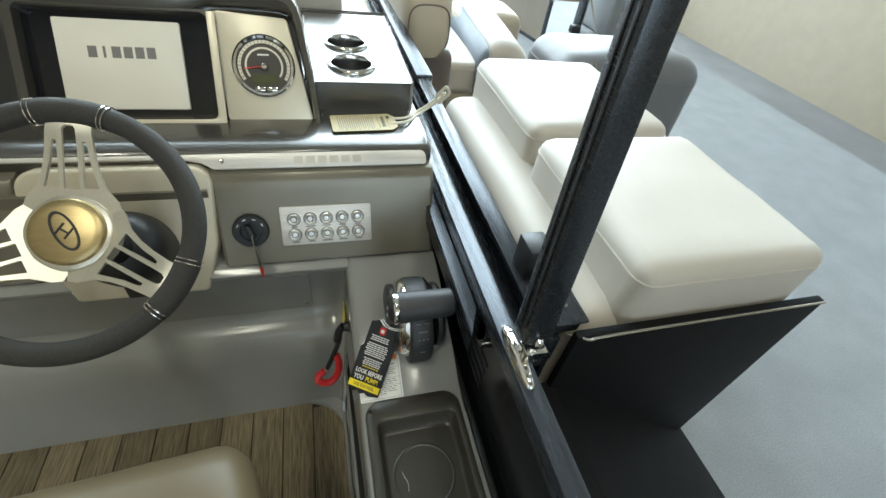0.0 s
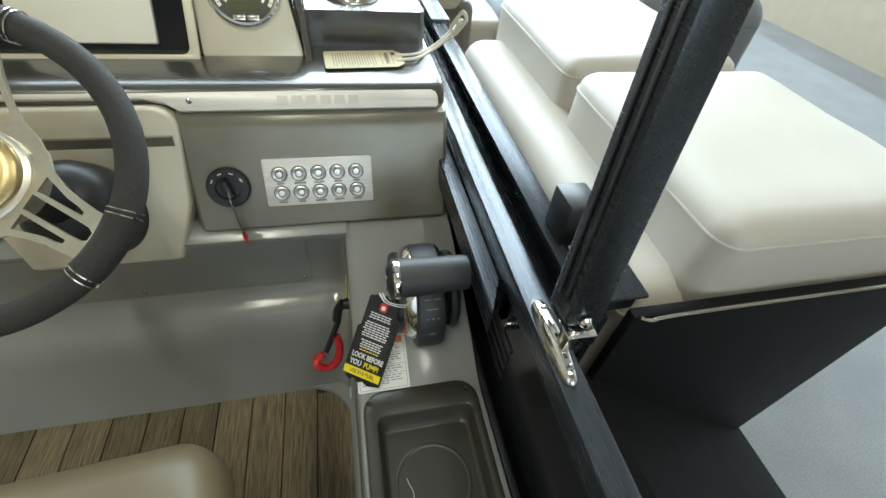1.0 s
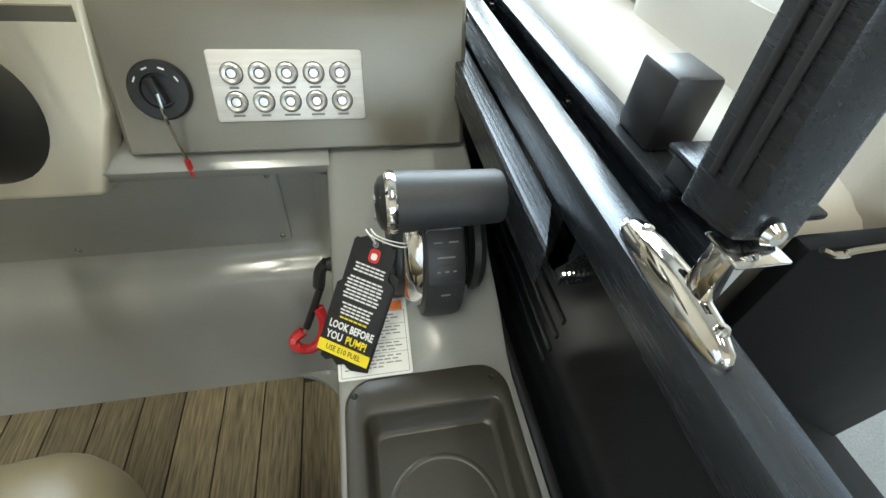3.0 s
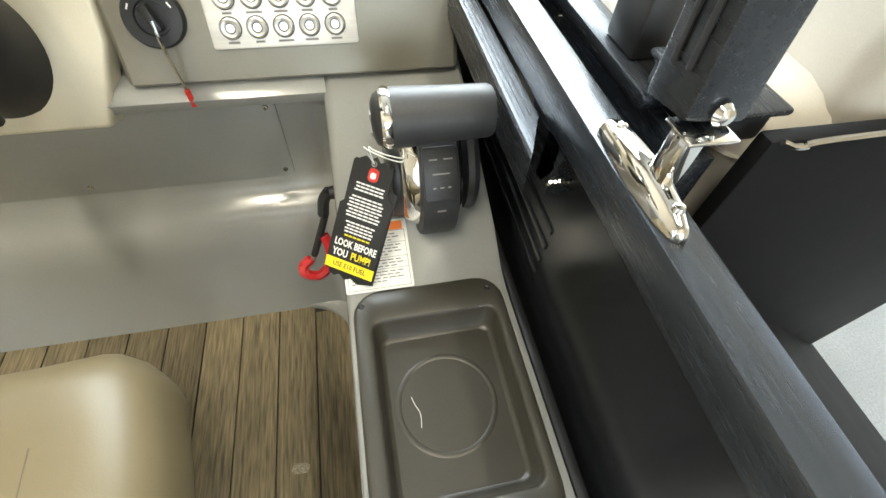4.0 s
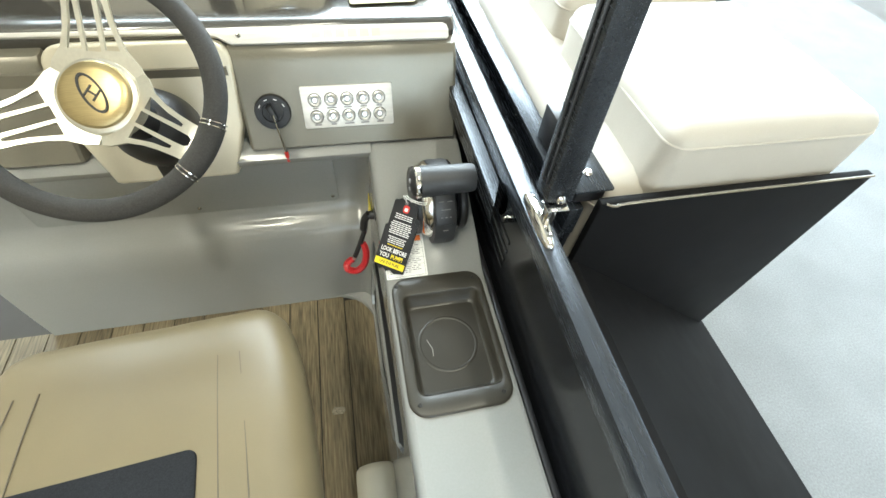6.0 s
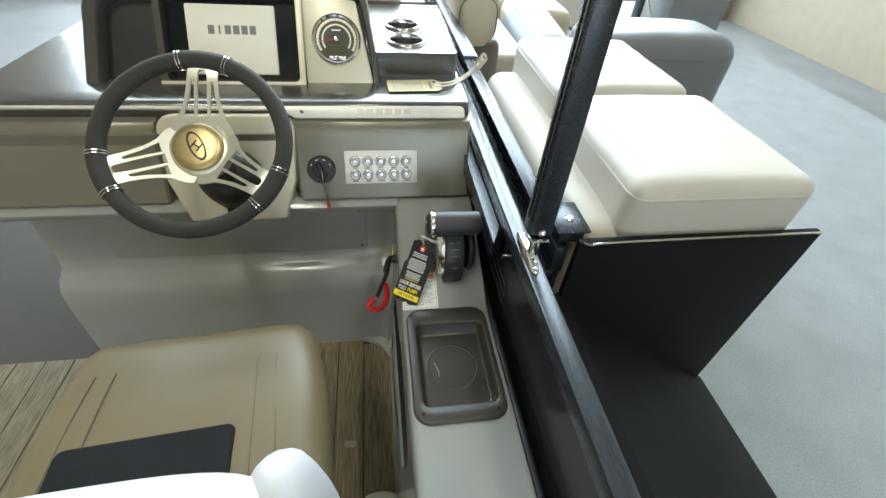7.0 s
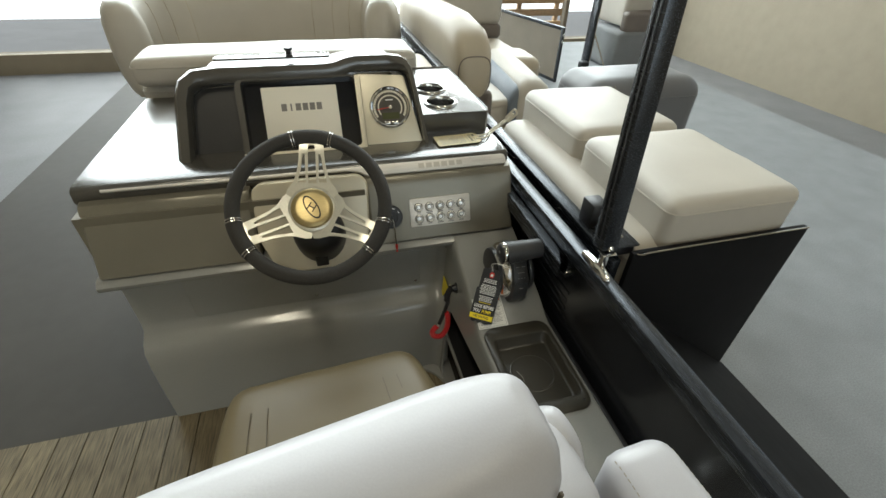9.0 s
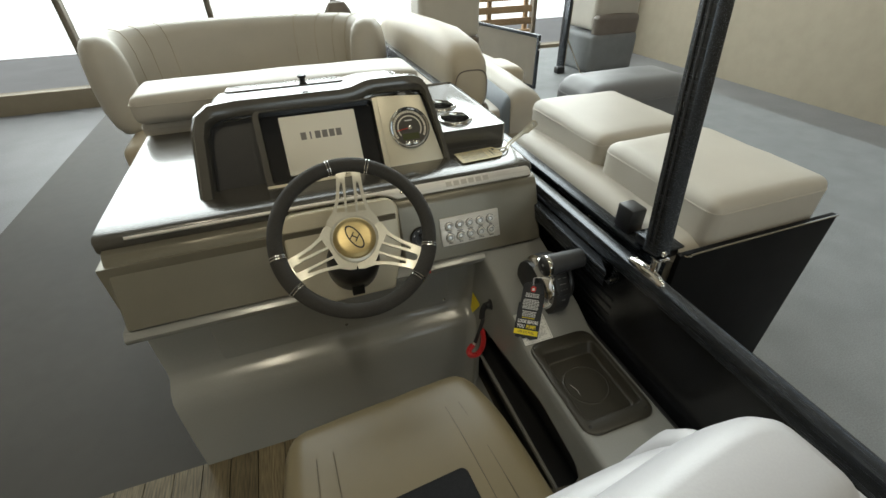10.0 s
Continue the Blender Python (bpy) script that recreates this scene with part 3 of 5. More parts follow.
part("stub_mast", moved(lathe([(0.010, 0), (0.010, 0.004), (0.007, 0.006), (0.007, 0.014), (0.011, 0.016), (0.011, 0.022), (0, 0.022)], 18), pose(-0.226, 1.04, 0.9405)), BLACK, hood)

# gauge plate, gauge
plate_pts = [(-0.050, 0.0), (0.097, -0.002), (0.101, 0.004), (0.069, 0.174), (0.067, 0.179), (0.062, 0.182), (-0.050, 0.190), (-0.058, 0.187), (-0.052, 0.006)]
gplate = part("gauge_plate", moved(prism(plate_pts, -0.012, 0.006, 0.003), POD), CREAM, console, "champagne gauge plate")
G = POD @ pose(0.0205, 0.0965, 0.006)
gauge = part("gauge", moved(lathe([(0.0, 0.001), (0.0475, 0.001), (0.0480, 0.006), (0.0520, 0.0085), (0.0550, 0.006), (0.0560, 0.0)], 48), G), CHROME, gplate, "chrome-rimmed round gauge")
part("dial", moved(lathe([(0, 0.0022), (0.0475, 0.0022), (0.0475, 0.001)], 40), G), DIAL, gauge)
for r0, r1, m_, z in ((0.0300, 0.0335, SATIN, 0.0030), (0.0400, 0.0455, SATIN, 0.0028)):
    ring = bmesh.new()
    n = 40
    rows = [[ring.verts.new((r * math.cos(radians(-35 + 250 * k / n)), r * math.sin(radians(-35 + 250 * k / n)), z)) for k in range(n + 1)] for r in (r0, r1)]
    for k in range(n):
        ring.faces.new((rows[0][k], rows[0][k + 1], rows[1][k + 1], rows[1][k]))
    part("scale_ring", moved(ring, G), m_, gauge)
marks = bmesh.new()
for k in range(29):
    a = radians(-35 + 250 * k / 28)
    put(marks, bar(0.0425, 0, 0.0055 if k % 4 == 0 else 0.003, 0.0009, 0.0032), Matrix.Rotation(a, 4, "Z"))
part("scale_marks", moved(marks, G), INK, gauge)
part("needle", moved(rbox(-0.036, 0.004, -0.0008, 0.0008, 0.0045, 0.0055), G @ pose(0, 0, 0, 0, 0, 8)), RED, gauge, "red gauge needle")
part("needle_hub", moved(lathe([(0, 0.009), (0.005, 0.0085), (0.0075, 0.005), (0.0075, 0.002)], 20), G), CHROME, gauge)
part("display", moved(bar(0, -0.0225, 0.046, 0.017, 0.0025), G), LCD, gauge, "dim olive gauge display")
part("emblem_bar", moved(bar(0, 0.0200, 0.020, 0.0028, 0.0026), G), WHITEINK, gauge)
for s in (-1, 1):
    part("gauge_button", moved(rbox(s * 0.0105 - 0.0098, s * 0.0105 + 0.0098, -0.0445, -0.0365, 0.002, 0.006, 0.002), G), STEEL, gauge)

# screen in its tray, with a white protective cover board
tray_o, tray_i = rrect(-0.364, -0.053, -0.014, 0.186, 0.018), rrect(-0.350, -0.067, 0.002, 0.182, 0.012)
bm = loft([[(x, y, -0.012) for x, y in tray_o], [(x, y, 0.014) for x, y in tray_o], [(x, y, 0.014) for x, y in tray_i], [(x, y, -0.013) for x, y in tray_i]], caps=False)
bezel = part("screen_bezel", moved(bm, POD), DARKTOP, console, "dark screen surround with a champagne edge")
edge_pts = [(-0.364, -0.014), (-0.066, -0.014), (-0.058, -0.011), (-0.053, -0.004), (-0.053, 0.184), (-0.066, 0.184), (-0.066, 0.010), (-0.070, 0.003), (-0.077, 0.001), (-0.364, 0.001)]
part("bezel_edge", moved(prism(edge_pts, 0.0142, 0.0175, 0.0012), POD), CREAM, bezel, "champagne bezel edge")
part("screen", moved(prism(tray_i, -0.0135, -0.010), POD), SCREEN, bezel, "black glossy display screen")
cover = part("screen_cover", moved(prism(rrect(-0.306, -0.1155, 0.020, 0.1675, 0.003, 2), -0.009, -0.002, 0.0015), POD), BOARD, bezel, "white protective cover board with a grey emblem bar")
for k in range(6):
    part("emblem_bar", moved(bar(-0.2540 + 0.0178 * k, 0.1145, 0.0135 if k != 1 else 0.004, 0.0185, -0.0019), POD), INKGREY, cover)

# sticker on the slope and on the knee wall
slope = basis((0.1415, 0.401, SHELF + 0.0058), (1, 0.0, 0), (0.0, 0.90, 0.436))
label = part("warning_label", moved(prism(rrect(0.0, 0.076, 0.0, 0.080, 0.002, 2), 0.0005, 0.0012), slope), PAPER, console, "white printed warning sticker with an orange heading")
part("heading", moved(bar(0.040, 0.0725, 0.062, 0.010, 0.0012), slope), ORANGE, label)
for k, (u0, u1, v) in enumerate(((0.006, 0.062, 0.063), (0.006, 0.066, 0.0595), (0.006, 0.058, 0.056), (0.006, 0.068, 0.050), (0.006, 0.064, 0.0465), (0.006, 0.067, 0.043), (0.006, 0.052, 0.0395),
                               (0.006, 0.066, 0.0335), (0.006, 0.068, 0.030), (0.006, 0.060, 0.0265), (0.006, 0.067, 0.0205), (0.006, 0.063, 0.017), (0.006, 0.066, 0.0135), (0.006, 0.046, 0.010))):
    row = bmesh.new()
    n = 7
    for j in range(n):
        w = (u1 - u0) / n
        put(row, bar(u0 + w * (j + 0.5), v, w * (0.62 + 0.3 * ((j * 3 + k) % 4) / 3), 0.0013, 0.0012))
    part("print_line", moved(row, slope), INKGREY, label)
for x0, x1, y0, y1 in ((0.003, 0.073, 0.0025, 0.0031), (0.003, 0.073, 0.0665, 0.0671), (0.003, 0.0036, 0.0031, 0.0665), (0.0724, 0.073, 0.0031, 0.0665), (0.0036, 0.0724, 0.0528, 0.0533), (0.0036, 0.0724, 0.0362, 0.0367), (0.0036, 0.0724, 0.0234, 0.0239)):
    part("print_border", moved(rbox(x0, x1, y0, y1, 0.0012, 0.0014), slope), INKGREY, label)
sticker = part("warning_label", moved(prism([(0.0, 0.0), (0.012, 0.0), (0.052, 0.064), (0.050, 0.072), (0.0, 0.074)], 0, 0.001), LEAN @ basis((XS - 0.0040, 0.700, 0.300), (0, -1, 0), (0, 0, 1))), YELLOW, console, "small yellow caution sticker")

# ---- storage tray let into the shelf ----
tray = thing("storage_tray", (0.226, 0.277, SHELF), "dark brown moulded storage tray screwed into the grey shelf", "tray")


def ring_at(x0, x1, y0, y1, z, r):
    return [(x, y, SHELF + z) for x, y in rrect(x0, x1, y0, y1, r)]


bm = loft([ring_at(0.146, 0.315, 0.150, 0.403, 0.0004, 0.030), ring_at(0.147, 0.314, 0.151, 0.402, 0.0035, 0.030), ring_at(0.150, 0.311, 0.154, 0.399, 0.005, 0.028),
           ring_at(0.1625, 0.3035, 0.1805, 0.3660, 0.0050, 0.014), ring_at(0.1645, 0.3020, 0.1825, 0.3640, 0.0036, 0.013), ring_at(0.1660, 0.3005, 0.1840, 0.3628, -0.001, 0.0125),
           ring_at(0.1690, 0.2970, 0.1885, 0.3545, -0.0180, 0.013), ring_at(0.1710, 0.2950, 0.1905, 0.3520, -0.0208, 0.012), ring_at(0.1750, 0.2910, 0.1940, 0.3485, -0.0220, 0.010)], caps=False)
put(bm, prism([(x, y) for x, y, _ in ring_at(0.1740, 0.2920, 0.1930, 0.3495, 0, 0.010)], SHELF - 0.0250, SHELF - 0.0219))
part("tray_body", bm, TRAY, tray, smooth=45)
part("grip_ring", moved(lathe([(0.0465, 0.0), (0.0478, 0.0006), (0.0495, 0.0009), (0.0512, 0.0006), (0.0525, 0.0)], 48), pose(0.2308, 0.2745, SHELF - 0.0220)), TRAY, tray, "raised moulded ring")
for x, y in ((0.156, 0.3845), (0.298, 0.3845), (0.163, 0.170), (0.2965, 0.168)):
    part("screw", moved(lathe([(0.0, 0.001), (0.0012, 0.0002), (0.003, 0.0012), (0.0038, 0.0)], 12), pose(x, y, SHELF + 0.0047)), BLACK, tray)
fluff = thing("thread_scrap", (0.205, 0.27, SHELF - 0.0219), "short scrap of pale thread lying in the tray", "thread")
part("thread", tube(bez([(0.1955, 0.286, SHELF - 0.0215), (0.1980, 0.278, SHELF - 0.0213), (0.2020, 0.268, SHELF - 0.0215), (0.2010, 0.255, SHELF - 0.0215)], 5), 0.0004, 5), STRING, fluff)


# ---- steering wheel ----
WHEEL = basis((-0.2026, 0.521, 0.7794), (1, 0, 0), (0, 0.757, 0.653)) @ pose(0, 0, 0, 0, 0, -6.8)
wheel = thing("steering_wheel", (-0.2026, 0.521, 0.7794), "three-spoke steering wheel with charcoal rim and brushed metal spokes", "steering wheel")
RIM = 0.1478
gaps = {90: 15, -27: 13.5, 207: 13.5}
rad = []
for k in range(120):
    a = 3.0 * k
    near = min(abs((a - g + 180) % 360 - 180) - w for g, w in gaps.items())
    rad.append(0.0158 if near < 0 else 0.0143)
part("rim", moved(tube([(RIM * math.cos(radians(3 * k)), RIM * math.sin(radians(3 * k)), 0) for k in range(120)], rad, 14, True), WHEEL), SUEDE, wheel, "charcoal wrapped rim", 60)
for g, w in gaps.items():
    for s in (-1, 1):
        a = g + s * w
        clip = bmesh.new()
        for d in (-1.0, 1.0):
            b = radians(a + d)
            t = Vector((-math.sin(b), math.cos(b), 0))
            put(clip, moved(lathe([(0.0150, -0.0007), (0.0164, -0.0007), (0.0164, 0.0007), (0.0150, 0.0007)], 22), basis((RIM * math.cos(b), RIM * math.sin(b), 0), (math.cos(b), math.sin(b), 0), (0, 0, 1))))
        part("rim_clip", moved(clip, WHEEL), CHROME, wheel)
spoke_o = [(-0.024, 0.154), (-0.019, 0.159), (0.019, 0.159), (0.024, 0.154), (0.0245, 0.130), (0.0265, 0.105), (0.0305, 0.082), (0.037, 0.062), (0.050, 0.044), (0.054, 0.032), (0.030, 0.010), (-0.030, 0.010), (-0.054, 0.032), (-0.050, 0.044), (-0.037, 0.062), (-0.0305, 0.082), (-0.0265, 0.105), (-0.0245, 0.130)]
slots = [[(-0.0085, 0.058), (0.0085, 0.058), (0.0078, 0.120), (0.0072, 0.135), (0.004, 0.140), (-0.004, 0.140), (-0.0072, 0.135), (-0.0078, 0.120)],
         [(0.0130, 0.060), (0.0300, 0.060), (0.0265, 0.074), (0.0215, 0.094), (0.0195, 0.112), (0.0175, 0.120), (0.0135, 0.120)],
         [(-0.0135, 0.120), (-0.0175, 0.120), (-0.0195, 0.112), (-0.0215, 0.094), (-0.0265, 0.074), (-0.0300, 0.060), (-0.0130, 0.060)]]
for g in gaps:
    rz = g - 90
    bm = plate_with_holes(spoke_o, slots, -0.002, 0.0025)
    for v in bm.verts:
        v.co.z -= 0.036 * max(0.0, (0.135 - v.co.y) / 0.125)
        v.co.y *= 0.930
    part("spoke", moved(bm, WHEEL @ pose(0, 0, 0, 0, 0, rz)), SATIN, wheel, "brushed metal slotted spoke", 30)
HUB = WHEEL @ pose(0, 0, -0.050)
hub = part("hub", moved(lathe([(0.0, 0.0300), (0.0430, 0.0300), (0.0475, 0.0275), (0.0495, 0.0220), (0.0495, 0.0)], 48), HUB), SATIN, wheel, "brushed metal hub ring")
part("hub_cap", moved(lathe([(0.0, 0.0376), (0.030, 0.0368), (0.0395, 0.0350), (0.0420, 0.0325), (0.0425, 0.0301)], 48), HUB), BRASS, hub, "domed brass-toned hub cap")
E1 = [(0.0275 * math.cos(radians(10 * k)), 0.0125 * math.sin(radians(10 * k))) for k in range(36)]
E2 = [(0.0240 * math.cos(radians(10 * k)), 0.0098 * math.sin(radians(10 * k))) for k in range(36)]
part("emblem_ring", moved(plate_with_holes(E1, [E2], 0.0372, 0.0382), HUB @ pose(0, 0, 0, 0, 0, -58)), INK, hub)
for dx, dy, w, h in ((-0.006, 0, 0.0022, 0.016), (0.006, 0, 0.0022, 0.016), (0, 0, 0.012, 0.0024)):
    part("emblem_bar", moved(rbox(dx - w / 2, dx + w / 2, dy - h / 2, dy + h / 2, 0.0375, 0.0386), HUB @ pose(0, 0, 0, 0, 0, -30)), INK, hub)
COL = basis((-0.2045, 0.614, 0.662), (1, 0, 0), (0, 0.73, 0.683))
part("column", moved(lathe([(0.028, -0.02), (0.028, 0.09)], 28), COL), BLACK, wheel)
part("column_boot", moved(lathe([(0.0, 0.021), (0.020, 0.020), (0.044, 0.010), (0.058, -0.010), (0.062, -0.040), (0.064, -0.11)], 40), COL), BLACK, wheel, "black steering column boot")
part("tilt_lever", rbox(-0.222, -0.192, 0.606, 0.618, 0.552, 0.594, 0.003), BLACK, wheel)

# ---- throttle control ----
throttle = thing("throttle_control", (0.240, 0.475, 0.50), "black and chrome boat throttle control with a horizontal grip", "throttle")
AX = basis((0, 0.470, 0.545), (0, 0, 1), (0, 1, 0))  # turned parts lie along x


def along_x(profile, at, n=44):
    m = Matrix(((0, 0, 1, at[0]), (0, 1, 0, at[1]), (-1, 0, 0, at[2]), (0, 0, 0, 1)))
    return moved(lathe(profile, n), m)


C = (0.0, 0.512, 0.535)
CB = (0.0, 0.508, 0.531)
part("base_plate", moved(prism([(0.036 * math.cos(radians(10 * k)), 0.052 * math.sin(radians(10 * k))) for k in range(36)], 0, 0.008, 0.003), basis((0.250, 0.520, SHELF + 0.056), (1, 0, 0), (0, 0.95, 0.31))), BLACK, throttle)
part("body", along_x([(0.0, 0.230), (0.070, 0.230), (0.0765, 0.232), (0.0780, 0.237), (0.0780, 0.264), (0.0765, 0.269), (0.070, 0.271), (0.0, 0.271)], CB), RUBBER, throttle, "black rounded control body")
part("chrome_disc", along_x([(0.0, 0.2100), (0.040, 0.2100), (0.054, 0.2125), (0.064, 0.2180), (0.0700, 0.2250), (0.0715, 0.2305)], C), CHROME, throttle, "polished chrome side disc")
part("side_disc", along_x([(0.0, 0.203), (0.054, 0.203), (0.0595, 0.205), (0.062, 0.210), (0.061, 0.216), (0.054, 0.218)], (0, C[1] + 0.006, C[2] - 0.004)), BLACK, throttle)
part("chrome_ring", along_x([(0.068, 0.271), (0.0725, 0.2722), (0.070, 0.2745), (0.0, 0.2745)], C), CHROME, throttle)
part("outer_disc", along_x([(0.0, 0.2980), (0.052, 0.2980), (0.058, 0.2955), (0.060, 0.2900), (0.058, 0.2840), (0.030, 0.2820), (0.028, 0.2740)], C), BLACK, throttle)
# keypad on the upper aft face of the body
KEY = basis((0.2505, CB[1] - 0.0777 * math.cos(radians(36)), CB[2] + 0.0777 * math.sin(radians(36))), (1, 0, 0), (0, math.sin(radians(36)), math.cos(radians(36))))
pad = part("keypad", moved(prism(rrect(-0.0175, 0.0175, -0.026, 0.026, 0.004, 3), -0.006, 0.0022, 0.0006), KEY), BLACK, throttle, "charcoal keypad with faint white legends")
for u, v, w in ((-0.007, 0.014, 0.008), (0.0075, 0.014, 0.009), (0.0, 0.000, 0.017), (-0.0075, -0.0135, 0.003), (0.0, -0.0135, 0.004), (0.0075, -0.0135, 0.003)):
    part("legend", moved(bar(u, v, w, 0.0014, 0.0022), KEY), INKGREY, pad)
for v in (0.0075, -0.0075):
    part("key_gap", moved(bar(0, v, 0.020, 0.0009, 0.0022), KEY), INK, pad)
part("emblem_mark", moved(bar(0, 0, 0.009, 0.0022, 0.0), basis((0.2505, CB[1] - 0.0785 * math.cos(radians(6)), CB[2] + 0.0785 * math.sin(radians(6))), (1, 0, 0), (0, math.sin(radians(6)), math.cos(radians(6))))), INKGREY, throttle)
# lever arm and grip
GZ, GY = 0.640, 0.452
arm = bmesh.new()
put(arm, loft([[(x, C[1] + dy, C[2] + 0.02) for x, dy in ((0.206, -0.018), (0.222, -0.018), (0.222, 0.018), (0.206, 0.018))],
               [(x, GY + dy + 0.004, GZ + 0.004) for x, dy in ((0.204, -0.017), (0.218, -0.017), (0.218, 0.017), (0.204, 0.017))]]))
part("lever_arm", arm, CHROME, throttle, "chrome lever arm")
part("grip", along_x([(0.0, 0.2045), (0.0245, 0.2045), (0.0252, 0.208), (0.0245, 0.225), (0.0232, 0.262), (0.0226, 0.289), (0.0212, 0.2925), (0.0, 0.2935)], (0, GY, GZ), 36), RUBBER, throttle, "soft black horizontal grip")
part("grip_ring", along_x([(0.0235, 0.1965), (0.0258, 0.1985), (0.0262, 0.2015), (0.0250, 0.2050), (0.0, 0.2050)], (0, GY, GZ), 36), CHROME, throttle)
cap = part("grip_cap", along_x([(0.0, 0.1885), (0.014, 0.1895), (0.0205, 0.1925), (0.0236, 0.1970), (0.0, 0.1972)], (0, GY, GZ), 36), BLACK, throttle)
for dz in (0.009, -0.009):
    part("trim_legend", rbox(0.1878, 0.1892, GY - 0.008, GY - 0.002, GZ + dz - 0.002, GZ + dz + 0.002), INKGREY, cap)

# ---- black fuel tag on its string ----
bl, br, tp = Vector((0.1222, 0.4305, 0.4710)), Vector((0.1698, 0.4005, 0.4690)), Vector((0.1870, 0.4670, 0.5625))
uu = (br - bl).normalized()
vv = tp - (bl + br) / 2
vv = (vv - uu * vv.dot(uu)).normalized()
TAG = basis(bl, uu, vv)
W = (br - bl).length
shear = (tp - (bl + br) / 2).dot(uu)
H = (tp - (bl + br) / 2).dot(vv)
tag = thing("fuel_warning_tag", (0.15, 0.43, 0.46), "black fuel warning hang tag with white and yellow print", "hang tag")
skew = Matrix(((1, shear / H, 0, 0), (0, 1, 0, 0), (0, 0, 1, 0), (0, 0, 0, 1)))
TAG = TAG @ skew
edge = [(0.002, 0), (W - 0.002, 0), (W, 0.002), (W, 0.088), (W - 0.001, 0.0915), (W - 0.005, 0.0935), (W - 0.0085, 0.096), (W - 0.0085, 0.122), (W - 0.011, 0.1265), (W - 0.015, 0.125), (W - 0.019, 0.130), (W - 0.024, 0.127), (W - 0.029, 0.132), (W - 0.035, 0.128), (W - 0.041, 0.130), (W - 0.047, 0.126), (0.006, 0.126), (0.004, 0.123), (0.004, 0.080), (0.0, 0.076), (0, 0.002)]
card = part("card", moved(prism(edge, -0.0006, 0.0006), TAG), TAGBLACK, tag)
part("rear_card", moved(prism([(0.005, -0.005), (0.012, -0.008), (0.018, -0.004), (0.025, -0.009), (0.032, -0.005), (0.040, -0.009), (W + 0.002, -0.004), (W + 0.001, 0.10), (0.008, 0.118)], -0.0026, -0.0016), TAG), TAGBLACK, tag)
part("yellow_band", moved(bar(W / 2, 0.008, W, 0.0125, 0.0006), TAG), YELLOW, card)
words("print", "USE E10 FUEL", 0.0082, INK, TAG @ pose(W / 2, 0.008, 0.0011), card, 0.0001, sx=0.80)
words("print", "LOOK BEFORE", 0.0112, WHITEINK, TAG @ pose(W / 2 + 0.001, 0.0335, 0.0009), card, 0.0004, sx=0.66)
words("print", "YOU", 0.0118, WHITEINK, TAG @ pose(W / 2 - 0.014, 0.0215, 0.0009), card, 0.0004, sx=0.70)
words("print", "PUMP!", 0.0118, YELLOW, TAG @ pose(W / 2 + 0.010, 0.0215, 0.0009), card, 0.0004, sx=0.70)
lines = [(0.043, 0.030, YELLOW)] + [(0.0475 + 0.0036 * k, 0.034, WHITEINK) for k in range(4)] + [(0.0655 + 0.0036 * k, 0.040, WHITEINK) for k in range(7)] + [(0.0945 + 0.0036 * k, 0.033, WHITEINK) for k in range(3)]
for k, (v, w, m_) in enumerate(lines):
    w = w * (1, 0.93, 0.97, 0.86)[k % 4]
    n = 6
    row = bmesh.new()
    for j in range(n):
        put(row, bar(W / 2 + (j - (n - 1) / 2) * w / n, v, w / n - 0.0009, 0.0017, 0.0006))
    part("print_line", moved(row, TAG), m_, card)
# the stop-sign mark: a plain red rounded shape
part("stop_mark", moved(prism(rrect(W / 2 - 0.0055, W / 2 + 0.0055, 0.1065, 0.1205, 0.004, 3), 0.0006, 0.0010), TAG), RED, card)
part("stop_mark_core", moved(prism(rrect(W / 2 - 0.003, W / 2 + 0.003, 0.1095, 0.1160, 0.002, 3), 0.0010, 0.0013), TAG), WHITEINK, card)
hole_at = TAG @ Vector((W / 2 - 0.002, 0.1245, 0.001))
part("eyelet", moved(lathe([(0.0015, 0), (0.0026, 0.0006), (0.0032, 0)], 12), basis(hole_at, uu, vv)), INKGREY, tag)
for d in (0.0, 0.004):
    part("string", tube(bez([hole_at, hole_at + Vector((-0.004 - d, -0.010, 0.030)), (0.188 - d, GY - 0.024, GZ - 0.012), (0.200, GY - 0.028, GZ - 0.016 - d), (0.214, GY - 0.020, GZ - 0.026 - d), (0.216, GY + 0.004, GZ - 0.027)], 6), 0.0006, 5), STRING, tag)

# ---- cream warning tag on the dash ledge ----
ctag = thing("warning_tag", (0.19, 0.845, 0.753), "cream printed warning tag with a looped strap on the dash ledge", "hang tag")
CT = basis((0.135, 0.797, 0.7545), (1, 0.06, 0), (-0.06, 1, 0.03))
cl, cw = 0.128, 0.062
card = part("card", moved(prism([(0.0, 0.003), (0.003, 0), (cl - 0.012, 0), (cl, 0.012), (cl, cw - 0.012), (cl - 0.012, cw), (0.003, cw), (0, cw - 0.003)], 0, 0.001), CT), CARD, ctag)
for k in range(17):
    part("print_line", moved(bar(0.014 + 0.0042 * k, cw / 2 - 0.003 * (k % 2), 0.0010, cw - 0.014 - 0.004 * (k % 3), 0.0010), CT), INKGREY, card)
words("print", "WARNING", 0.0095, INK, CT @ pose(0.101, cw / 2, 0.0013, 0, 0, -90), card, 0.0002, sx=0.9)
for u in (0.092, 0.1105):
    part("print_line", moved(bar(u, cw / 2, 0.0008, cw - 0.016, 0.0010), CT), INKGREY, card)
part("print_line", moved(bar(0.114, cw - 0.014, 0.005, 0.010, 0.0010), CT), INK, card)
s0 = CT @ Vector((cl, cw / 2, 0.0015))
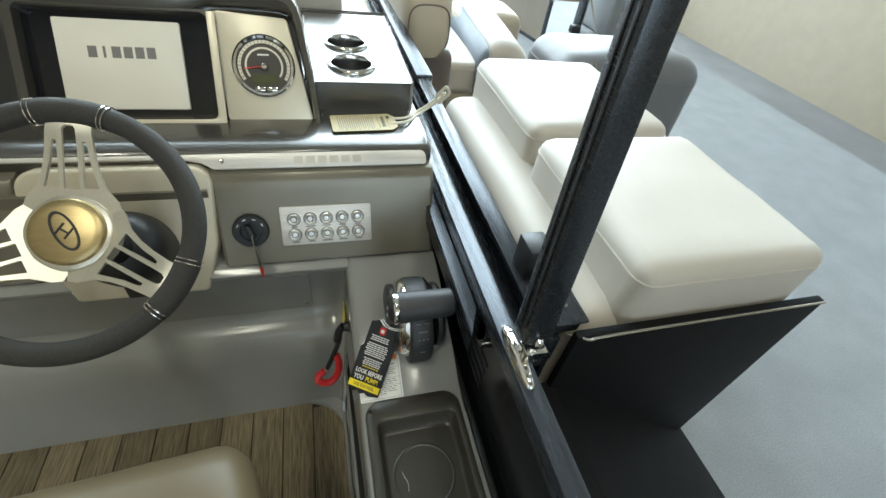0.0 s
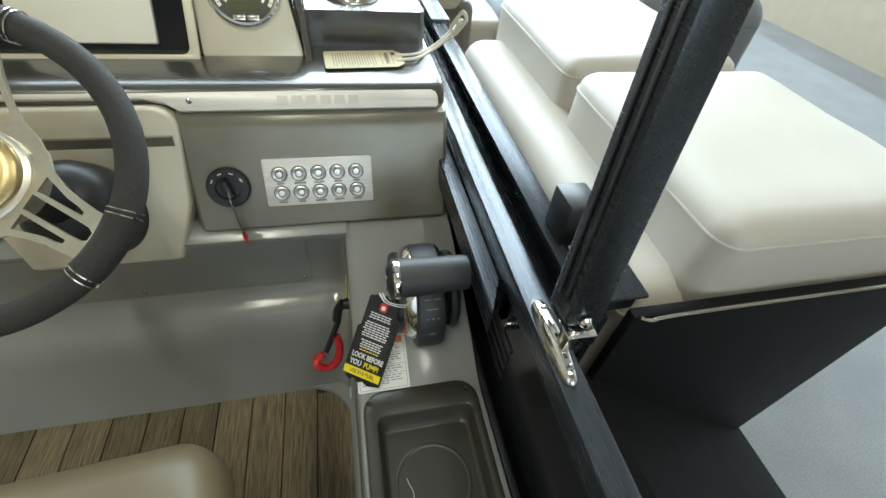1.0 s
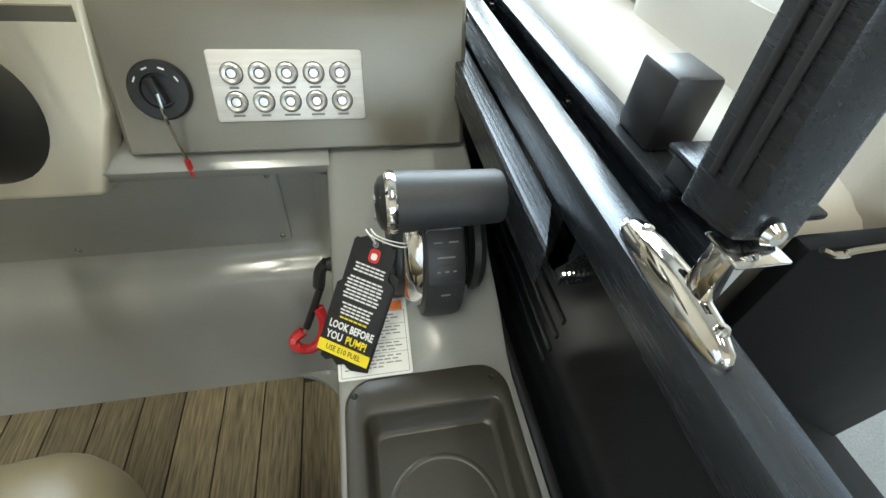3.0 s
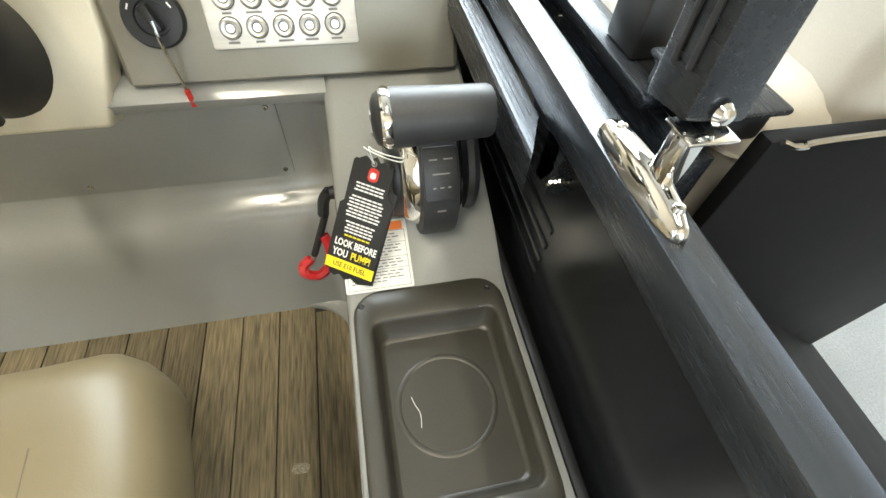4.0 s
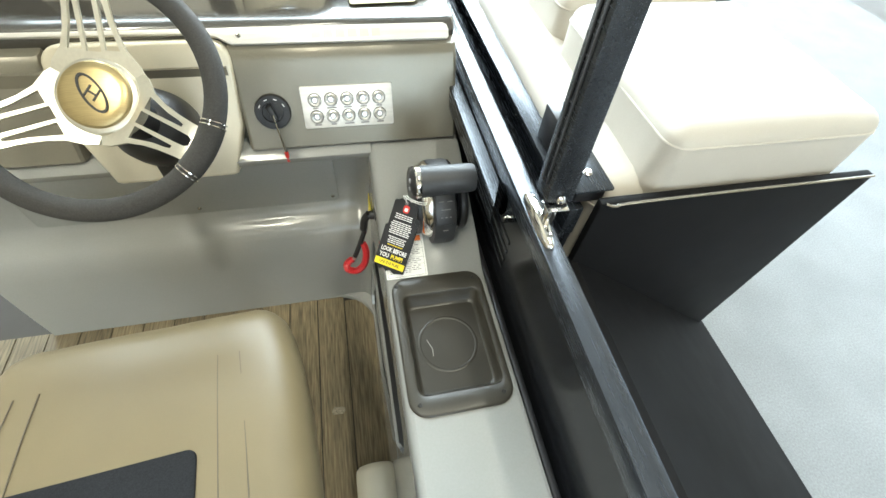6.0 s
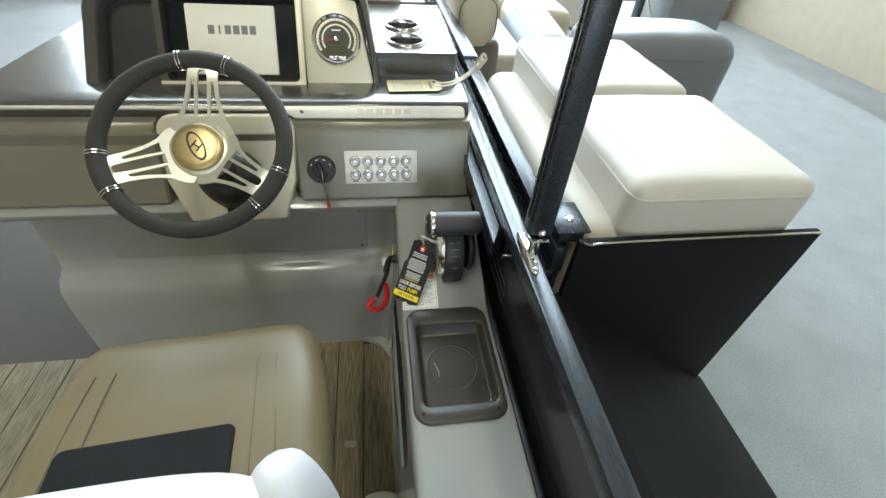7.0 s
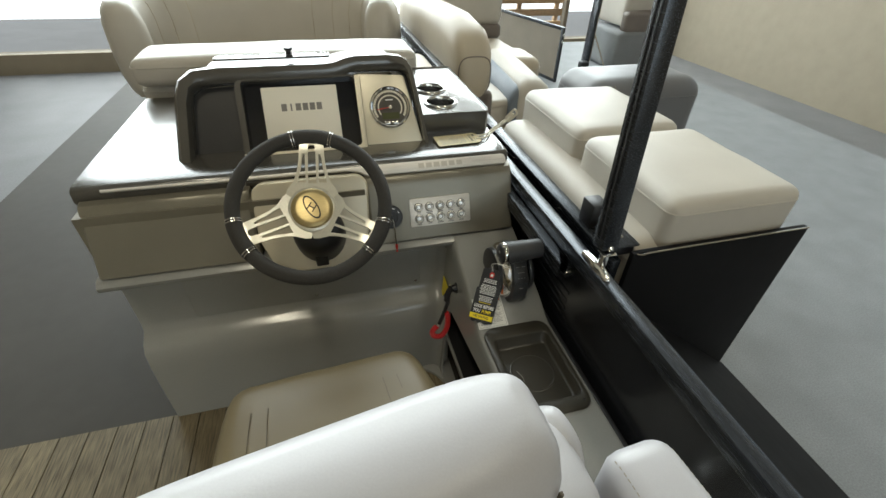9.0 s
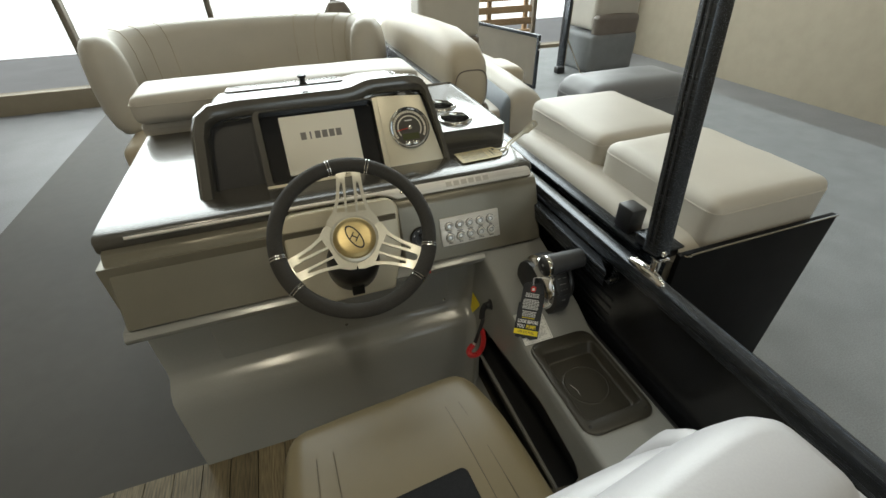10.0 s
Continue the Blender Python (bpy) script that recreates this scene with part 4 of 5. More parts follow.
for d in (-1, 1):
    pts = bez([s0 + Vector((-0.012, d * 0.010, 0)), s0 + Vector((0.022, d * 0.008 + 0.004, 0.001)), Vector((0.312, 0.878 + d * 0.006, 0.752)), Vector((0.336, 0.878 + d * 0.006, 0.768)), Vector((0.350, 0.852 + d * 0.004, 0.798)), Vector((0.356, 0.830, 0.820))], 6)
    part("strap", tube(pts, 0.0026, 6), CARDPALE, ctag)
part("strap_end", moved(plate_with_holes(rrect(-0.010, 0.010, -0.006, 0.050, 0.0095, 6), [rrect(-0.0045, 0.0045, 0.026, 0.043, 0.0044, 5), rrect(-0.003, 0.003, 0.002, 0.016, 0.0028, 4)], -0.0008, 0.0008), basis((0.347, 0.849, 0.796), (0.307, -0.40, -0.436), (0.23, -0.63, 0.74))), CARDPALE, ctag)

# ---- engine cut-off lanyard ----
lany = thing("cutoff_lanyard", (0.10, 0.57, 0.35), "red coiled engine cut-off lanyard on a black clip", "lanyard")
part("switch", moved(lathe([(0.0, 0.014), (0.009, 0.014), (0.011, 0.004), (0.016, 0.003), (0.016, 0.0)], 20), basis((XS + 0.0, 0.592, 0.418), (0, -1, 0), (0, 0, 1))), BLACK, lany)
part("clip", tube(bez([(0.126, 0.594, 0.420), (0.116, 0.592, 0.405), (0.111, 0.586, 0.380)], 5), 0.0085, 8), BLACK, lany, "black lanyard clip")
part("hook", tube(bez([(0.113, 0.580, 0.382), (0.104, 0.574, 0.360), (0.092, 0.568, 0.330), (0.085, 0.566, 0.312)], 5), 0.0055, 8), BLACK, lany)
part("brass_eye", tube([(0.085, 0.566, 0.314), (0.079, 0.563, 0.298)], 0.004, 8), SATIN, lany)
loop = bez([(0.078, 0.565, 0.304), (0.064, 0.560, 0.292), (0.066, 0.556, 0.277), (0.084, 0.553, 0.272), (0.101, 0.556, 0.286), (0.109, 0.562, 0.308), (0.110, 0.568, 0.332), (0.106, 0.572, 0.350)], 7)
coil = []
for k in range(len(loop) - 1):
    t = (loop[k + 1] - loop[k]).normalized()
    a = t.orthogonal().normalized()
    b = t.cross(a)
    for j in range(6):
        ang = 2 * math.pi * j / 6
        coil.append(loop[k].lerp(loop[k + 1], j / 6) + 0.0060 * (math.cos(ang) * a + math.sin(ang) * b))
part("coil", tube(coil, 0.0024, 5), REDCORD, lany, "red plastic coil")

# ---- captain's chair ----
chair = thing("captain_chair", (-0.20, 0.1, 0.0), "cream vinyl captain's chair with a dark mesh seat pad", "chair")
bm = cushion(-0.412, 0.014, -0.09, 0.344, 0.38, 0.505, 0.045, 0.016)
for v in bm.verts:
    f = max(0.0, (v.co.y - 0.14) / 0.2)
    v.co.x += -(v.co.x + 0.2) * 0.13 * f * f
    v.co.z -= 0.010 * f * f
SEATED = Matrix.Translation((-0.205, 0.128, 0.012)) @ Matrix.Rotation(radians(4.5), 4, "Z") @ Matrix.Translation((0.2, -0.12, 0.0))
seat = part("seat_cushion", moved(bm, SEATED), TAN, chair, "tan vinyl seat cushion", 60)
part("seat_pad", moved(prism(rrect(-0.340, -0.112, -0.06, 0.130, 0.012), 0, 0.004, 0.002), SEATED @ pose(0, 0, 0.5195)), MESHPAD, seat, "dark mesh seat pad")
for x, bend in ((-0.088, 0.010), (-0.055, 0.018), (-0.315, -0.010), (-0.35, -0.018)):
    pts = []
    for k in range(9):
        y = -0.02 + 0.034 * k
        u, w, f = (x + 0.199) / 0.213, (y - 0.124) / 0.214, max(0.0, (y - 0.14) / 0.2)
        pts.append((x - bend * (k / 10) ** 2, y, 0.5050 + 0.016 * max(0, 1 - u * u) * max(0, 1 - w * w) - 0.010 * f * f + 0.0008))
    part("seam", moved(tube(pts, 0.0009, 5), SEATED), SEAM, seat)


# the upper chair stands slightly turned on its seat
UPPER = Matrix.Translation((-0.0457, -0.1347, 0.0163)) @ Matrix.Rotation(radians(3.5), 4, "Z") @ Matrix.Translation((0.0793, 0.1133, 0.0))


def back_section(name, rows, mat, label, m):
    """A padded back: rows of z, centre x, half width, front y, rear y."""
    rings = []
    for z, cx, hw, yf, yr in rows:
        ring = []
        for k in range(48):
            a = 2 * math.pi * k / 48
            c, s = math.cos(a), math.sin(a)
            e = 0.42
            ring.append((cx + hw * math.copysign(abs(c) ** e, c), (yf + yr) / 2 + (yf - yr) / 2 * math.copysign(abs(s) ** e, s), z))
        rings.append(ring)
    return part(name, moved(loft(rings), m), mat, chair, label, 60)


head = back_section("headrest", [(0.80, -0.204, 0.126, -0.060, -0.150), (0.84, -0.204, 0.126, -0.062, -0.165), (0.90, -0.204, 0.124, -0.072, -0.172), (0.96, -0.204, 0.121, -0.084, -0.177), (1.000, -0.204, 0.118, -0.090, -0.176), (1.014, -0.204, 0.116, -0.096, -0.170), (1.024, -0.205, 0.111, -0.103, -0.160), (1.029, -0.205, 0.102, -0.112, -0.150)], CHAIRVINYL, "warm white padded headrest", UPPER @ Matrix(((1, 0, 0, 0), (0.10, 1, 0, 0.02), (0, 0, 1, 0), (0, 0, 0, 1))))
back_section("backrest", [(0.42, -0.200, 0.185, -0.01, -0.10), (0.50, -0.200, 0.212, -0.01, -0.115), (0.62, -0.200, 0.224, -0.015, -0.135), (0.75, -0.200, 0.224, -0.022, -0.150), (0.81, -0.200, 0.214, -0.022, -0.152), (0.838, -0.200, 0.204, -0.028, -0.148), (0.856, -0.200, 0.188, -0.038, -0.142), (0.863, -0.200, 0.165, -0.052, -0.132)], CHAIRVINYL, "warm white padded backrest", UPPER)
for s in (-1, 1):
    rings = []
    for z, hw, yf, yr in ((0.50, 0.024, 0.05, -0.10), (0.60, 0.025, 0.036, -0.10), (0.70, 0.026, 0.014, -0.10), (0.77, 0.026, -0.002, -0.10), (0.81, 0.024, -0.012, -0.095), (0.830, 0.019, -0.024, -0.085), (0.842, 0.012, -0.032, -0.072), (0.847, 0.004, -0.040, -0.055)):
        ring = []
        for k in range(22):
            a = 2 * math.pi * k / 22
            c, n = math.cos(a), math.sin(a)
            ring.append((-0.203 + s * (0.196 + 0.010 * (0.72 - abs(z - 0.72))) + hw * math.copysign(abs(c) ** 0.8, c), (yf + yr) / 2 + (yf - yr) / 2 * math.copysign(abs(n) ** 0.8, n), z))
        rings.append(ring)
    part("side_bolster", moved(loft(rings), UPPER), CHAIRVINYL, chair, "warm white side bolster", 60)
# stitch rows down the headrest edges
for s_ in (-1, 1):
    st = bmesh.new()
    for k in range(16):
        z = 0.86 + 0.0095 * k
        x = -0.204 + s_ * 0.108
        put(st, moved(rbox(-0.0009, 0.0009, -0.0009, 0.0009, -0.003, 0.003), pose(x, -0.1755 + 0.02 + 0.10 * x + 0.010 * max(0, (z - 0.99) / 0.02), z)))
    part("stitching", moved(st, UPPER), SEAM, head)
arm_mesh = cushion(0.030, 0.108, -0.34, -0.080, 0.740, 0.832, 0.022, 0.004)
arm_skin = BVHTree.FromBMesh(arm_mesh)
arm_part = part("armrest", moved(arm_mesh, UPPER), CHAIRVINYL, chair, "warm white padded armrest", 60)
part("arm_base", moved(rbox(0.028, 0.098, -0.34, -0.088, 0.700, 0.760, 0.012), UPPER), SLATE, arm_part)
part("arm_bracket", moved(rbox(-0.03, 0.05, -0.145, -0.115, 0.55, 0.71, 0.008), UPPER), BLACK, chair)
for x in (0.040, 0.101):
    st = bmesh.new()
    for k in range(15):
        y = -0.0953 - 0.006 * k
        top = arm_skin.ray_cast(Vector((x, y, 1.0)), Vector((0, 0, -1)))[0].z
        put(st, rbox(x - 0.0004, x + 0.0004, y - 0.0018, y + 0.0018, top - 0.001, top + 0.0004))
    part("stitching", moved(st, UPPER), THREAD, arm_part)
part("pedestal", moved(lathe([(0.14, 0.0), (0.14, 0.012), (0.05, 0.03), (0.045, 0.06), (0.045, 0.36), (0.12, 0.375), (0.12, 0.397)], 32), pose(-0.2, 0.08, 0)), BLACK, chair)

# ---- loose things on deck and shelf ----
roll = thing("rolled_sheet", (0.074, 0.0, 0.0), "cream rolled-up sheet lying on the plank deck", "roll")
m = Matrix(((1, 0, 0, 0.074), (0, 0, 1, 0), (0, 1, 0, 0.0445), (0, 0, 0, 1)))
part("roll", moved(lathe([(0.0, -0.30), (0.043, -0.30), (0.0435, 0.160), (0.042, 0.170), (0.036, 0.176), (0.0, 0.178)], 36), m), CARDPALE, roll)
aft_cup = thing("cup_holder", (0.232, -0.055, SHELF), "polished stainless drink holder in the grey shelf", "cup holder")
part("rim", moved(lathe([(0.040, 0.0005), (0.0425, 0.004), (0.047, 0.0055), (0.0505, 0.004), (0.0515, 0.0004)], 44), pose(0.232, -0.055, SHELF)), CHROME, aft_cup)
part("well", moved(lathe([(0.0, 0.0006), (0.041, 0.0006), (0.041, 0.002)], 36), pose(0.232, -0.055, SHELF)), STEEL, aft_cup)

# ---- starboard rail of this boat ----
rail = thing("boat_rail", (0.345, 0.5, 0.0), "black anodised aluminium boat rail with dark fence panels", "rail")


def square_tube(x0, x1, z0, z1, y0, y1, r=0.004):
    return rbox(x0, x1, y0, y1, z0, z1, r, 2)


part("top_tube", square_tube(0.3265, 0.3565, 0.653, 0.691, -1.6, 1.02), RAILBLACK, rail)
part("top_tube", square_tube(0.3245, 0.3600, 0.610, 0.652, 1.022, 3.6), RAILBLACK, rail)
part("channel_lip", rbox(0.3145, 0.324, 1.03, 3.6, 0.600, 0.664, 0.003), RAILBLACK, rail)
part("lower_tube", loft([[(x, y + k * (x - 0.303), z) for x, z in ((0.303, 0.612), (0.303, 0.6490), (0.305, 0.6510), (0.3255, 0.6514), (0.3262, 0.6505), (0.3262, 0.612))] for y, k in ((0.376, 2.2), (0.44, 0.0), (3.6, 0.0))]), RAILBLACK, rail, smooth=20)
for k in range(4):
    part("rib", rbox(0.3085 + 0.0046 * k, 0.3092 + 0.0046 * k, 0.425, 1.6, 0.6508 + 0.0001 * k, 0.6519 + 0.0001 * k), PANELBLACK, rail)
    part("rib", rbox(0.3480, 0.3505, 0.38, 0.66, 0.470 + 0.024 * k, 0.478 + 0.024 * k, 0.001), PANELBLACK, rail)
# brace that closes the slot between the two tubes
part("gusset", moved(prism([(0.395, 0.606), (0.412, 0.600), (0.430, 0.632), (0.448, 0.653), (0.372, 0.653), (0.376, 0.640)], 0.3285, 0.3385), Matrix(((0, 0, 1, 0), (1, 0, 0, 0), (0, 1, 0, 0), (0, 0, 0, 1)))), RAILBLACK, rail)
for y in (-0.75, 1.9, 3.2):
    post = part("post", rbox(0.330, 0.3495, y, y + 0.036, 0.0, 0.609 if y > 1 else 0.653, 0.003), RAILBLACK, rail)
part("bracket", rbox(0.3285, 0.3525, 0.3825, 0.408, 0.600, 0.6525, 0.001), RAILBLACK, rail)
weld = bmesh.new()
for k in range(6):
    put(weld, moved(lathe([(0.0, 0.0025), (0.0022, 0.002), (0.0034, 0.0)], 8), pose(0.3305 + 0.0042 * k, 0.3825, 0.614, 90, 0, 0)))
part("weld_bead", weld, STEEL, rail)
part("fence_panel", rbox(0.350, 0.356, -1.6, 1.02, 0.0, 0.6525), PANELBLACK, rail, "glossy black fence panel")
part("fence_panel", rbox(0.350, 0.356, 1.022, 3.6, 0.0, 0.6095), PANELBLACK, rail, "glossy black fence panel")
part("panel_trim", rbox(0.326, 0.338, -1.6, 0.64, 0.400, 0.436, 0.004), BLACK, rail)


# chrome hinge and canopy pole
mount = thing("canopy_mount", (0.345, 0.30, 0.691), "polished chrome canopy hinge bolted to the rail", "hinge")
rings = []
for y, w, h in ((0.258, 0.003, 0.004), (0.262, 0.006, 0.008), (0.274, 0.0085, 0.013), (0.300, 0.0105, 0.017), (0.330, 0.0095, 0.015), (0.350, 0.008, 0.010), (0.358, 0.004, 0.005)):
    rings.append([(0.338 + w * c, y, 0.6915 + h * s) for c, s in ((-1, 0), (-0.95, 0.4), (-0.7, 0.8), (-0.3, 1), (0.3, 1), (0.7, 0.8), (0.95, 0.4), (1, 0))])
part("base", loft(rings), CHROME, mount, smooth=60)
part("jaw", rbox(0.3330, 0.3460, 0.286, 0.302, 0.703, 0.738, 0.004), CHROME, mount)
part("plate", rbox(0.328, 0.356, 0.280, 0.302, 0.7380, 0.7400, 0.0008), CHROME, mount)
for y in (0.272, 0.340):
    part("screw", moved(lathe([(0, 0.003), (0.003, 0.0025), (0.004, 0)], 12), pose(0.338, y, 0.7030)), STEEL, mount)
pole = thing("canopy_pole", (0.338, 0.30, 0.74), "black square aluminium canopy pole rising from the rail", "pole")
d = Vector((0.0953, 0.1798, 1)).normalized()
bm = rbox(-0.0175, 0.0175, -0.0175, 0.0175, 0.0, 1.35, 0.003)
up = Vector((1, 0, 0)) - d * d.x
up.normalize()
m = Matrix((up, d.cross(up), d)).transposed().to_4x4()
m.translation = Vector((0.3448, 0.3065, 0.7405))
part("tube", moved(bm, m), RAILBLACK, pole)
for s in (-0.006, 0.006):
    part("groove_lip", moved(rbox(-0.0192, -0.0176, s - 0.002, s + 0.002, 0.02, 1.34, 0.0006), m), BLACK, pole)
part("bolt", moved(lathe([(0, 0.004), (0.004, 0.003), (0.006, 0)], 14), basis((0.3455, 0.2885, 0.749), (1, 0, 0), (0, 0.18, 0.98))), CHROME, pole)

# ---- the boat alongside ----
nrail = thing("boat_rail", (0.437, 0.8, 0.0), "black anodised rail of the boat moored alongside", "rail")
part("top_tube", square_tube(0.394, 0.430, 0.667, 0.681, 0.40, 1.246, 0.003), RAILBLACK, nrail)
part("web", rbox(0.406, 0.428, 0.34, 3.0, 0.61, 0.667, 0.002), RAILBLACK, nrail)
part("top_tube", square_tube(0.393, 0.442, 0.643, 0.688, 1.248, 3.0), RAILBLACK, nrail)
part("fence_panel", rbox(0.416, 0.424, 0.34, 3.0, -0.1, 0.6095), PANELBLACK, nrail)
# made-up black sheet that keeps the gap aft of this rail dark
part("gate_panel", loft([[(0.418, y, 0.56), (0.440, y, 0.565), (0.93, y, 0.18), (0.93, y, -0.05), (0.418, y, -0.05)] for y in (-1.6, 0.328)]), MATTBLACK, nrail, "matt black sloped sheet added to fill the dark gap aft of the rail", 20)
part("side_channel", rbox(0.396, 0.416, 0.34, 3.0, 0.594, 0.611, 0.003), RAILBLACK, nrail)
for y in (0.586, 0.893, 1.20, 1.51):
    part("screw", moved(lathe([(0, 0.004), (0.003, 0.0035), (0.005, 0)], 12), basis((0.4055, y, 0.652), (0, -1, 0), (0, 0, 1))), STEEL, nrail)
# made-up black sheet hiding the pale aft face of the lounge
end_panel = part("end_panel", rbox(0.432, 0.90, 0.316, 0.330, 0.0, 0.700, 0.003), MATTBLACK, nrail, "matt black sheet added to darken the aft end of the lounge")
part("edge_trim", tube(bez([(0.436, 0.314, 0.702), (0.452, 0.311, 0.699), (0.50, 0.312, 0.702), (0.89, 0.312, 0.703)], 6), 0.0022, 6), STEEL, end_panel)
bracket = thing("corner_bracket", (0.44, 0.40, 0.655), "black steel corner bracket bolted on the neighbouring rail", "bracket")
part("plate", rbox(0.398, 0.458, 0.335, 0.420, 0.703, 0.709, 0.003), RAILBLACK, bracket)
part("web", rbox(0.405, 0.450, 0.340, 0.418, 0.681, 0.703, 0.003), BLACK, bracket)
part("block", rbox(0.404, 0.446, 0.445, 0.495, 0.681, 0.742, 0.005), BLACK, bracket)
part("bolt", moved(lathe([(0, 0.003), (0.0045, 0.003), (0.0065, 0.0005), (0.0075, 0)], 16), pose(0.430, 0.370, 0.710)), STEEL, bracket)
tagged(part("deck_neighbour", rbox(0.43, 3.6, -2.0, 5.4, -0.08, 0.0), DECKGREY), "pale grey vinyl deck of the neighbouring boat", "floor", kind="structure")


def vinyl_seat(name, label, blocks, group=""):
    """blocks: part name, box, radius, material."""
    x0, x1, y0, y1 = blocks[0][1][:4]
    ob = thing(name, ((x0 + x1) / 2, (y0 + y1) / 2, 0), label, "seat", group)
    for pn, box, r, mat in blocks:
        c = part(pn, cushion(*box, r, 0.010), mat, ob, smooth=60)
        if box[5] - box[4] > 0.07 and r >= 0.02:
            z = box[5] - r * 0.9
            pts = [(x, y, z) for x, y in rrect(box[0] + 0.0005, box[1] - 0.0005, box[2] + 0.0005, box[3] - 0.0005, r, 4)]
            part("piping", tube(pts, 0.0020, 5, True), mat, c)
    return ob


vinyl_seat("lounge_sofa", "warm white vinyl lounge with a rolled back along the rail", [
    ("back_roll", (0.436, 0.575, 0.335, 1.110, 0.30, 0.700), 0.045, VINYL),
    ("back_cushion", (0.520, 0.86, 0.735, 1.130, 0.46, 0.790), 0.030, VINYL),
    ("arm_cushion", (0.512, 0.86, 0.335, 0.710, 0.46, 0.795), 0.030, VINYL),
    ("base", (0.50, 0.86, 0.345, 1.08, 0.0, 0.46), 0.020, BEIGE)])
side_seat = vinyl_seat("side_sofa", "pale grey-blue padded seat back with twin stitching", [
    ("cushion", (0.790, 1.30, 1.125, 1.42, 0.45, 0.785), 0.065, PALESLATE), ("base", (0.82, 1.30, 1.14, 1.42, 0.0, 0.45), 0.02, BEIGE)])
for x in (0.882, 0.896):
    st = bmesh.new()
    for k in range(24):
        a = radians(-80 + 130 * k / 23)
        y, z = (1.19 - 0.066 * math.cos(a), 0.721 + 0.066 * math.sin(a)) if a < 1.5 else (1.19, 0.787)
        put(st, moved(rbox(-0.0015, 0.0015, -0.002, 0.002, -0.002, 0.002), pose(x, y, z)))
    for k in range(16):
        put(st, rbox(x - 0.0015, x + 0.0015, 1.19 + 0.011 * k, 1.196 + 0.011 * k, 0.7850, 0.7895))
    part("stitching", st, THREAD, side_seat)
bench = vinyl_seat("bench_seat", "cream vinyl bench with a slate blue stripe beside a domed cushion", [
    ("seat", (0.66, 0.92, 2.06, 2.88, 0.27, 0.425), 0.035, VINYL),
    ("base", (0.70, 1.20, 2.08, 2.88, 0.0, 0.27), 0.015, BEIGE)])
BENCH = Matrix(((1, 0.121, 0, 0.050 - 0.121 * 1.7), (0, 1.25, 0, 2.01 - 1.25 * 1.7), (0, 0, 1, -0.10), (0, 0, 0, 1)))
rows = []
for y, k in ((1.690, 0.45), (1.697, 0.72), (1.715, 0.9), (1.76, 1.0), (2.05, 1.03), (2.32, 1.0), (2.40, 0.9), (2.42, 0.6)):
    rows.append([(x, y, 0.40 + (z - 0.40) * k) for x, z in ((0.868, 0.40), (0.866, 0.58), (0.875, 0.612), (0.895, 0.630), (0.935, 0.645), (0.985, 0.640), (1.03, 0.622), (1.07, 0.590), (1.10, 0.545), (1.115, 0.49), (1.115, 0.40))])
part("domed_cushion", moved(loft(rows), BENCH), VINYL, bench, "cream domed cushion", 60)
rows = []
for y, k in ((1.700, 0.6), (1.710, 0.9), (1.75, 1.0), (2.36, 1.0), (2.41, 0.7)):
    rows.append([(x, y, 0.40 + (z - 0.40) * k) for x, z in ((0.822, 0.40), (0.822, 0.530), (0.828, 0.548), (0.860, 0.606), (0.869, 0.610), (0.869, 0.40))])
part("stripe", moved(loft(rows), BENCH), SLATE, bench, "slate blue vinyl stripe", 60)


def chaise_back():
    ob = thing("chaise_backrest", (0.56, 2.3, 0.0), "tall cream chaise backrest with a rounded piped end", "seat")
    rows = []
    for y, top, hw in ((1.66, 0.62, 0.05), (1.67, 0.76, 0.085), (1.70, 0.83, 0.10), (1.78, 0.875, 0.11), (2.0, 0.90, 0.115), (2.4, 0.89, 0.12), (2.9, 0.87, 0.12), (3.1, 0.82, 0.11), (3.14, 0.70, 0.08)):
        ring = []
        for k in range(22):
            a = 2 * math.pi * k / 22
            c, s = math.cos(a), math.sin(a)
            zc, zh = (top + 0.60) / 2, max(0.02, (top - 0.60) / 2)
            ring.append((0.525 + 0.86 * hw * math.copysign(abs(c) ** 0.6, c), y + 0.12 * (top - zc - zh * s) * 0, zc + zh * math.copysign(abs(s) ** 0.6, s)))
        rows.append(ring)
    part("bolster", loft(rows), BEIGE, ob, smooth=60)
    pts = [(0.525 + 0.077 * math.copysign(abs(math.cos(a)) ** 0.6, math.cos(a)), 1.672, 0.685 + 0.082 * math.copysign(abs(math.sin(a)) ** 0.6, math.sin(a))) for a in [2 * math.pi * k / 40 for k in range(40)]]
    part("piping", tube(pts, 0.003, 5, True), BROWN, ob)
    part("foot", cushion(0.47, 0.645, 1.70, 2.9, 0.0, 0.60, 0.035), BROWN, ob, "taupe vinyl base", 60)
    return ob


chaise_back()
vinyl_seat("corner_sofa", "beige rounded corner cushion beside a low seat", [
    ("cushion", (0.95, 1.34, 2.58, 2.96, 0.28, 0.515), 0.07, BEIGE), ("base", (0.95, 1.34, 2.60, 2.94, 0.0, 0.28), 0.02, BEIGE)])
vinyl_seat("bow_armchair", "cream bow seat back above a beige seat cushion", [
    ("back", (0.84, 1.376, 3.50, 3.80, 0.56, 0.98), 0.06, VINYL), ("headrest", (0.96, 1.34, 3.52, 3.76, 0.97, 1.10), 0.05, BROWN),
    ("back_foot", (0.85, 1.37, 3.49, 3.80, 0.46, 0.57), 0.03, BROWN), ("seat", (0.82, 1.36, 3.00, 3.50, 0.28, 0.47), 0.05, BEIGE), ("base", (0.84, 1.36, 3.04, 3.78, 0.0, 0.30), 0.02, BEIGE)])

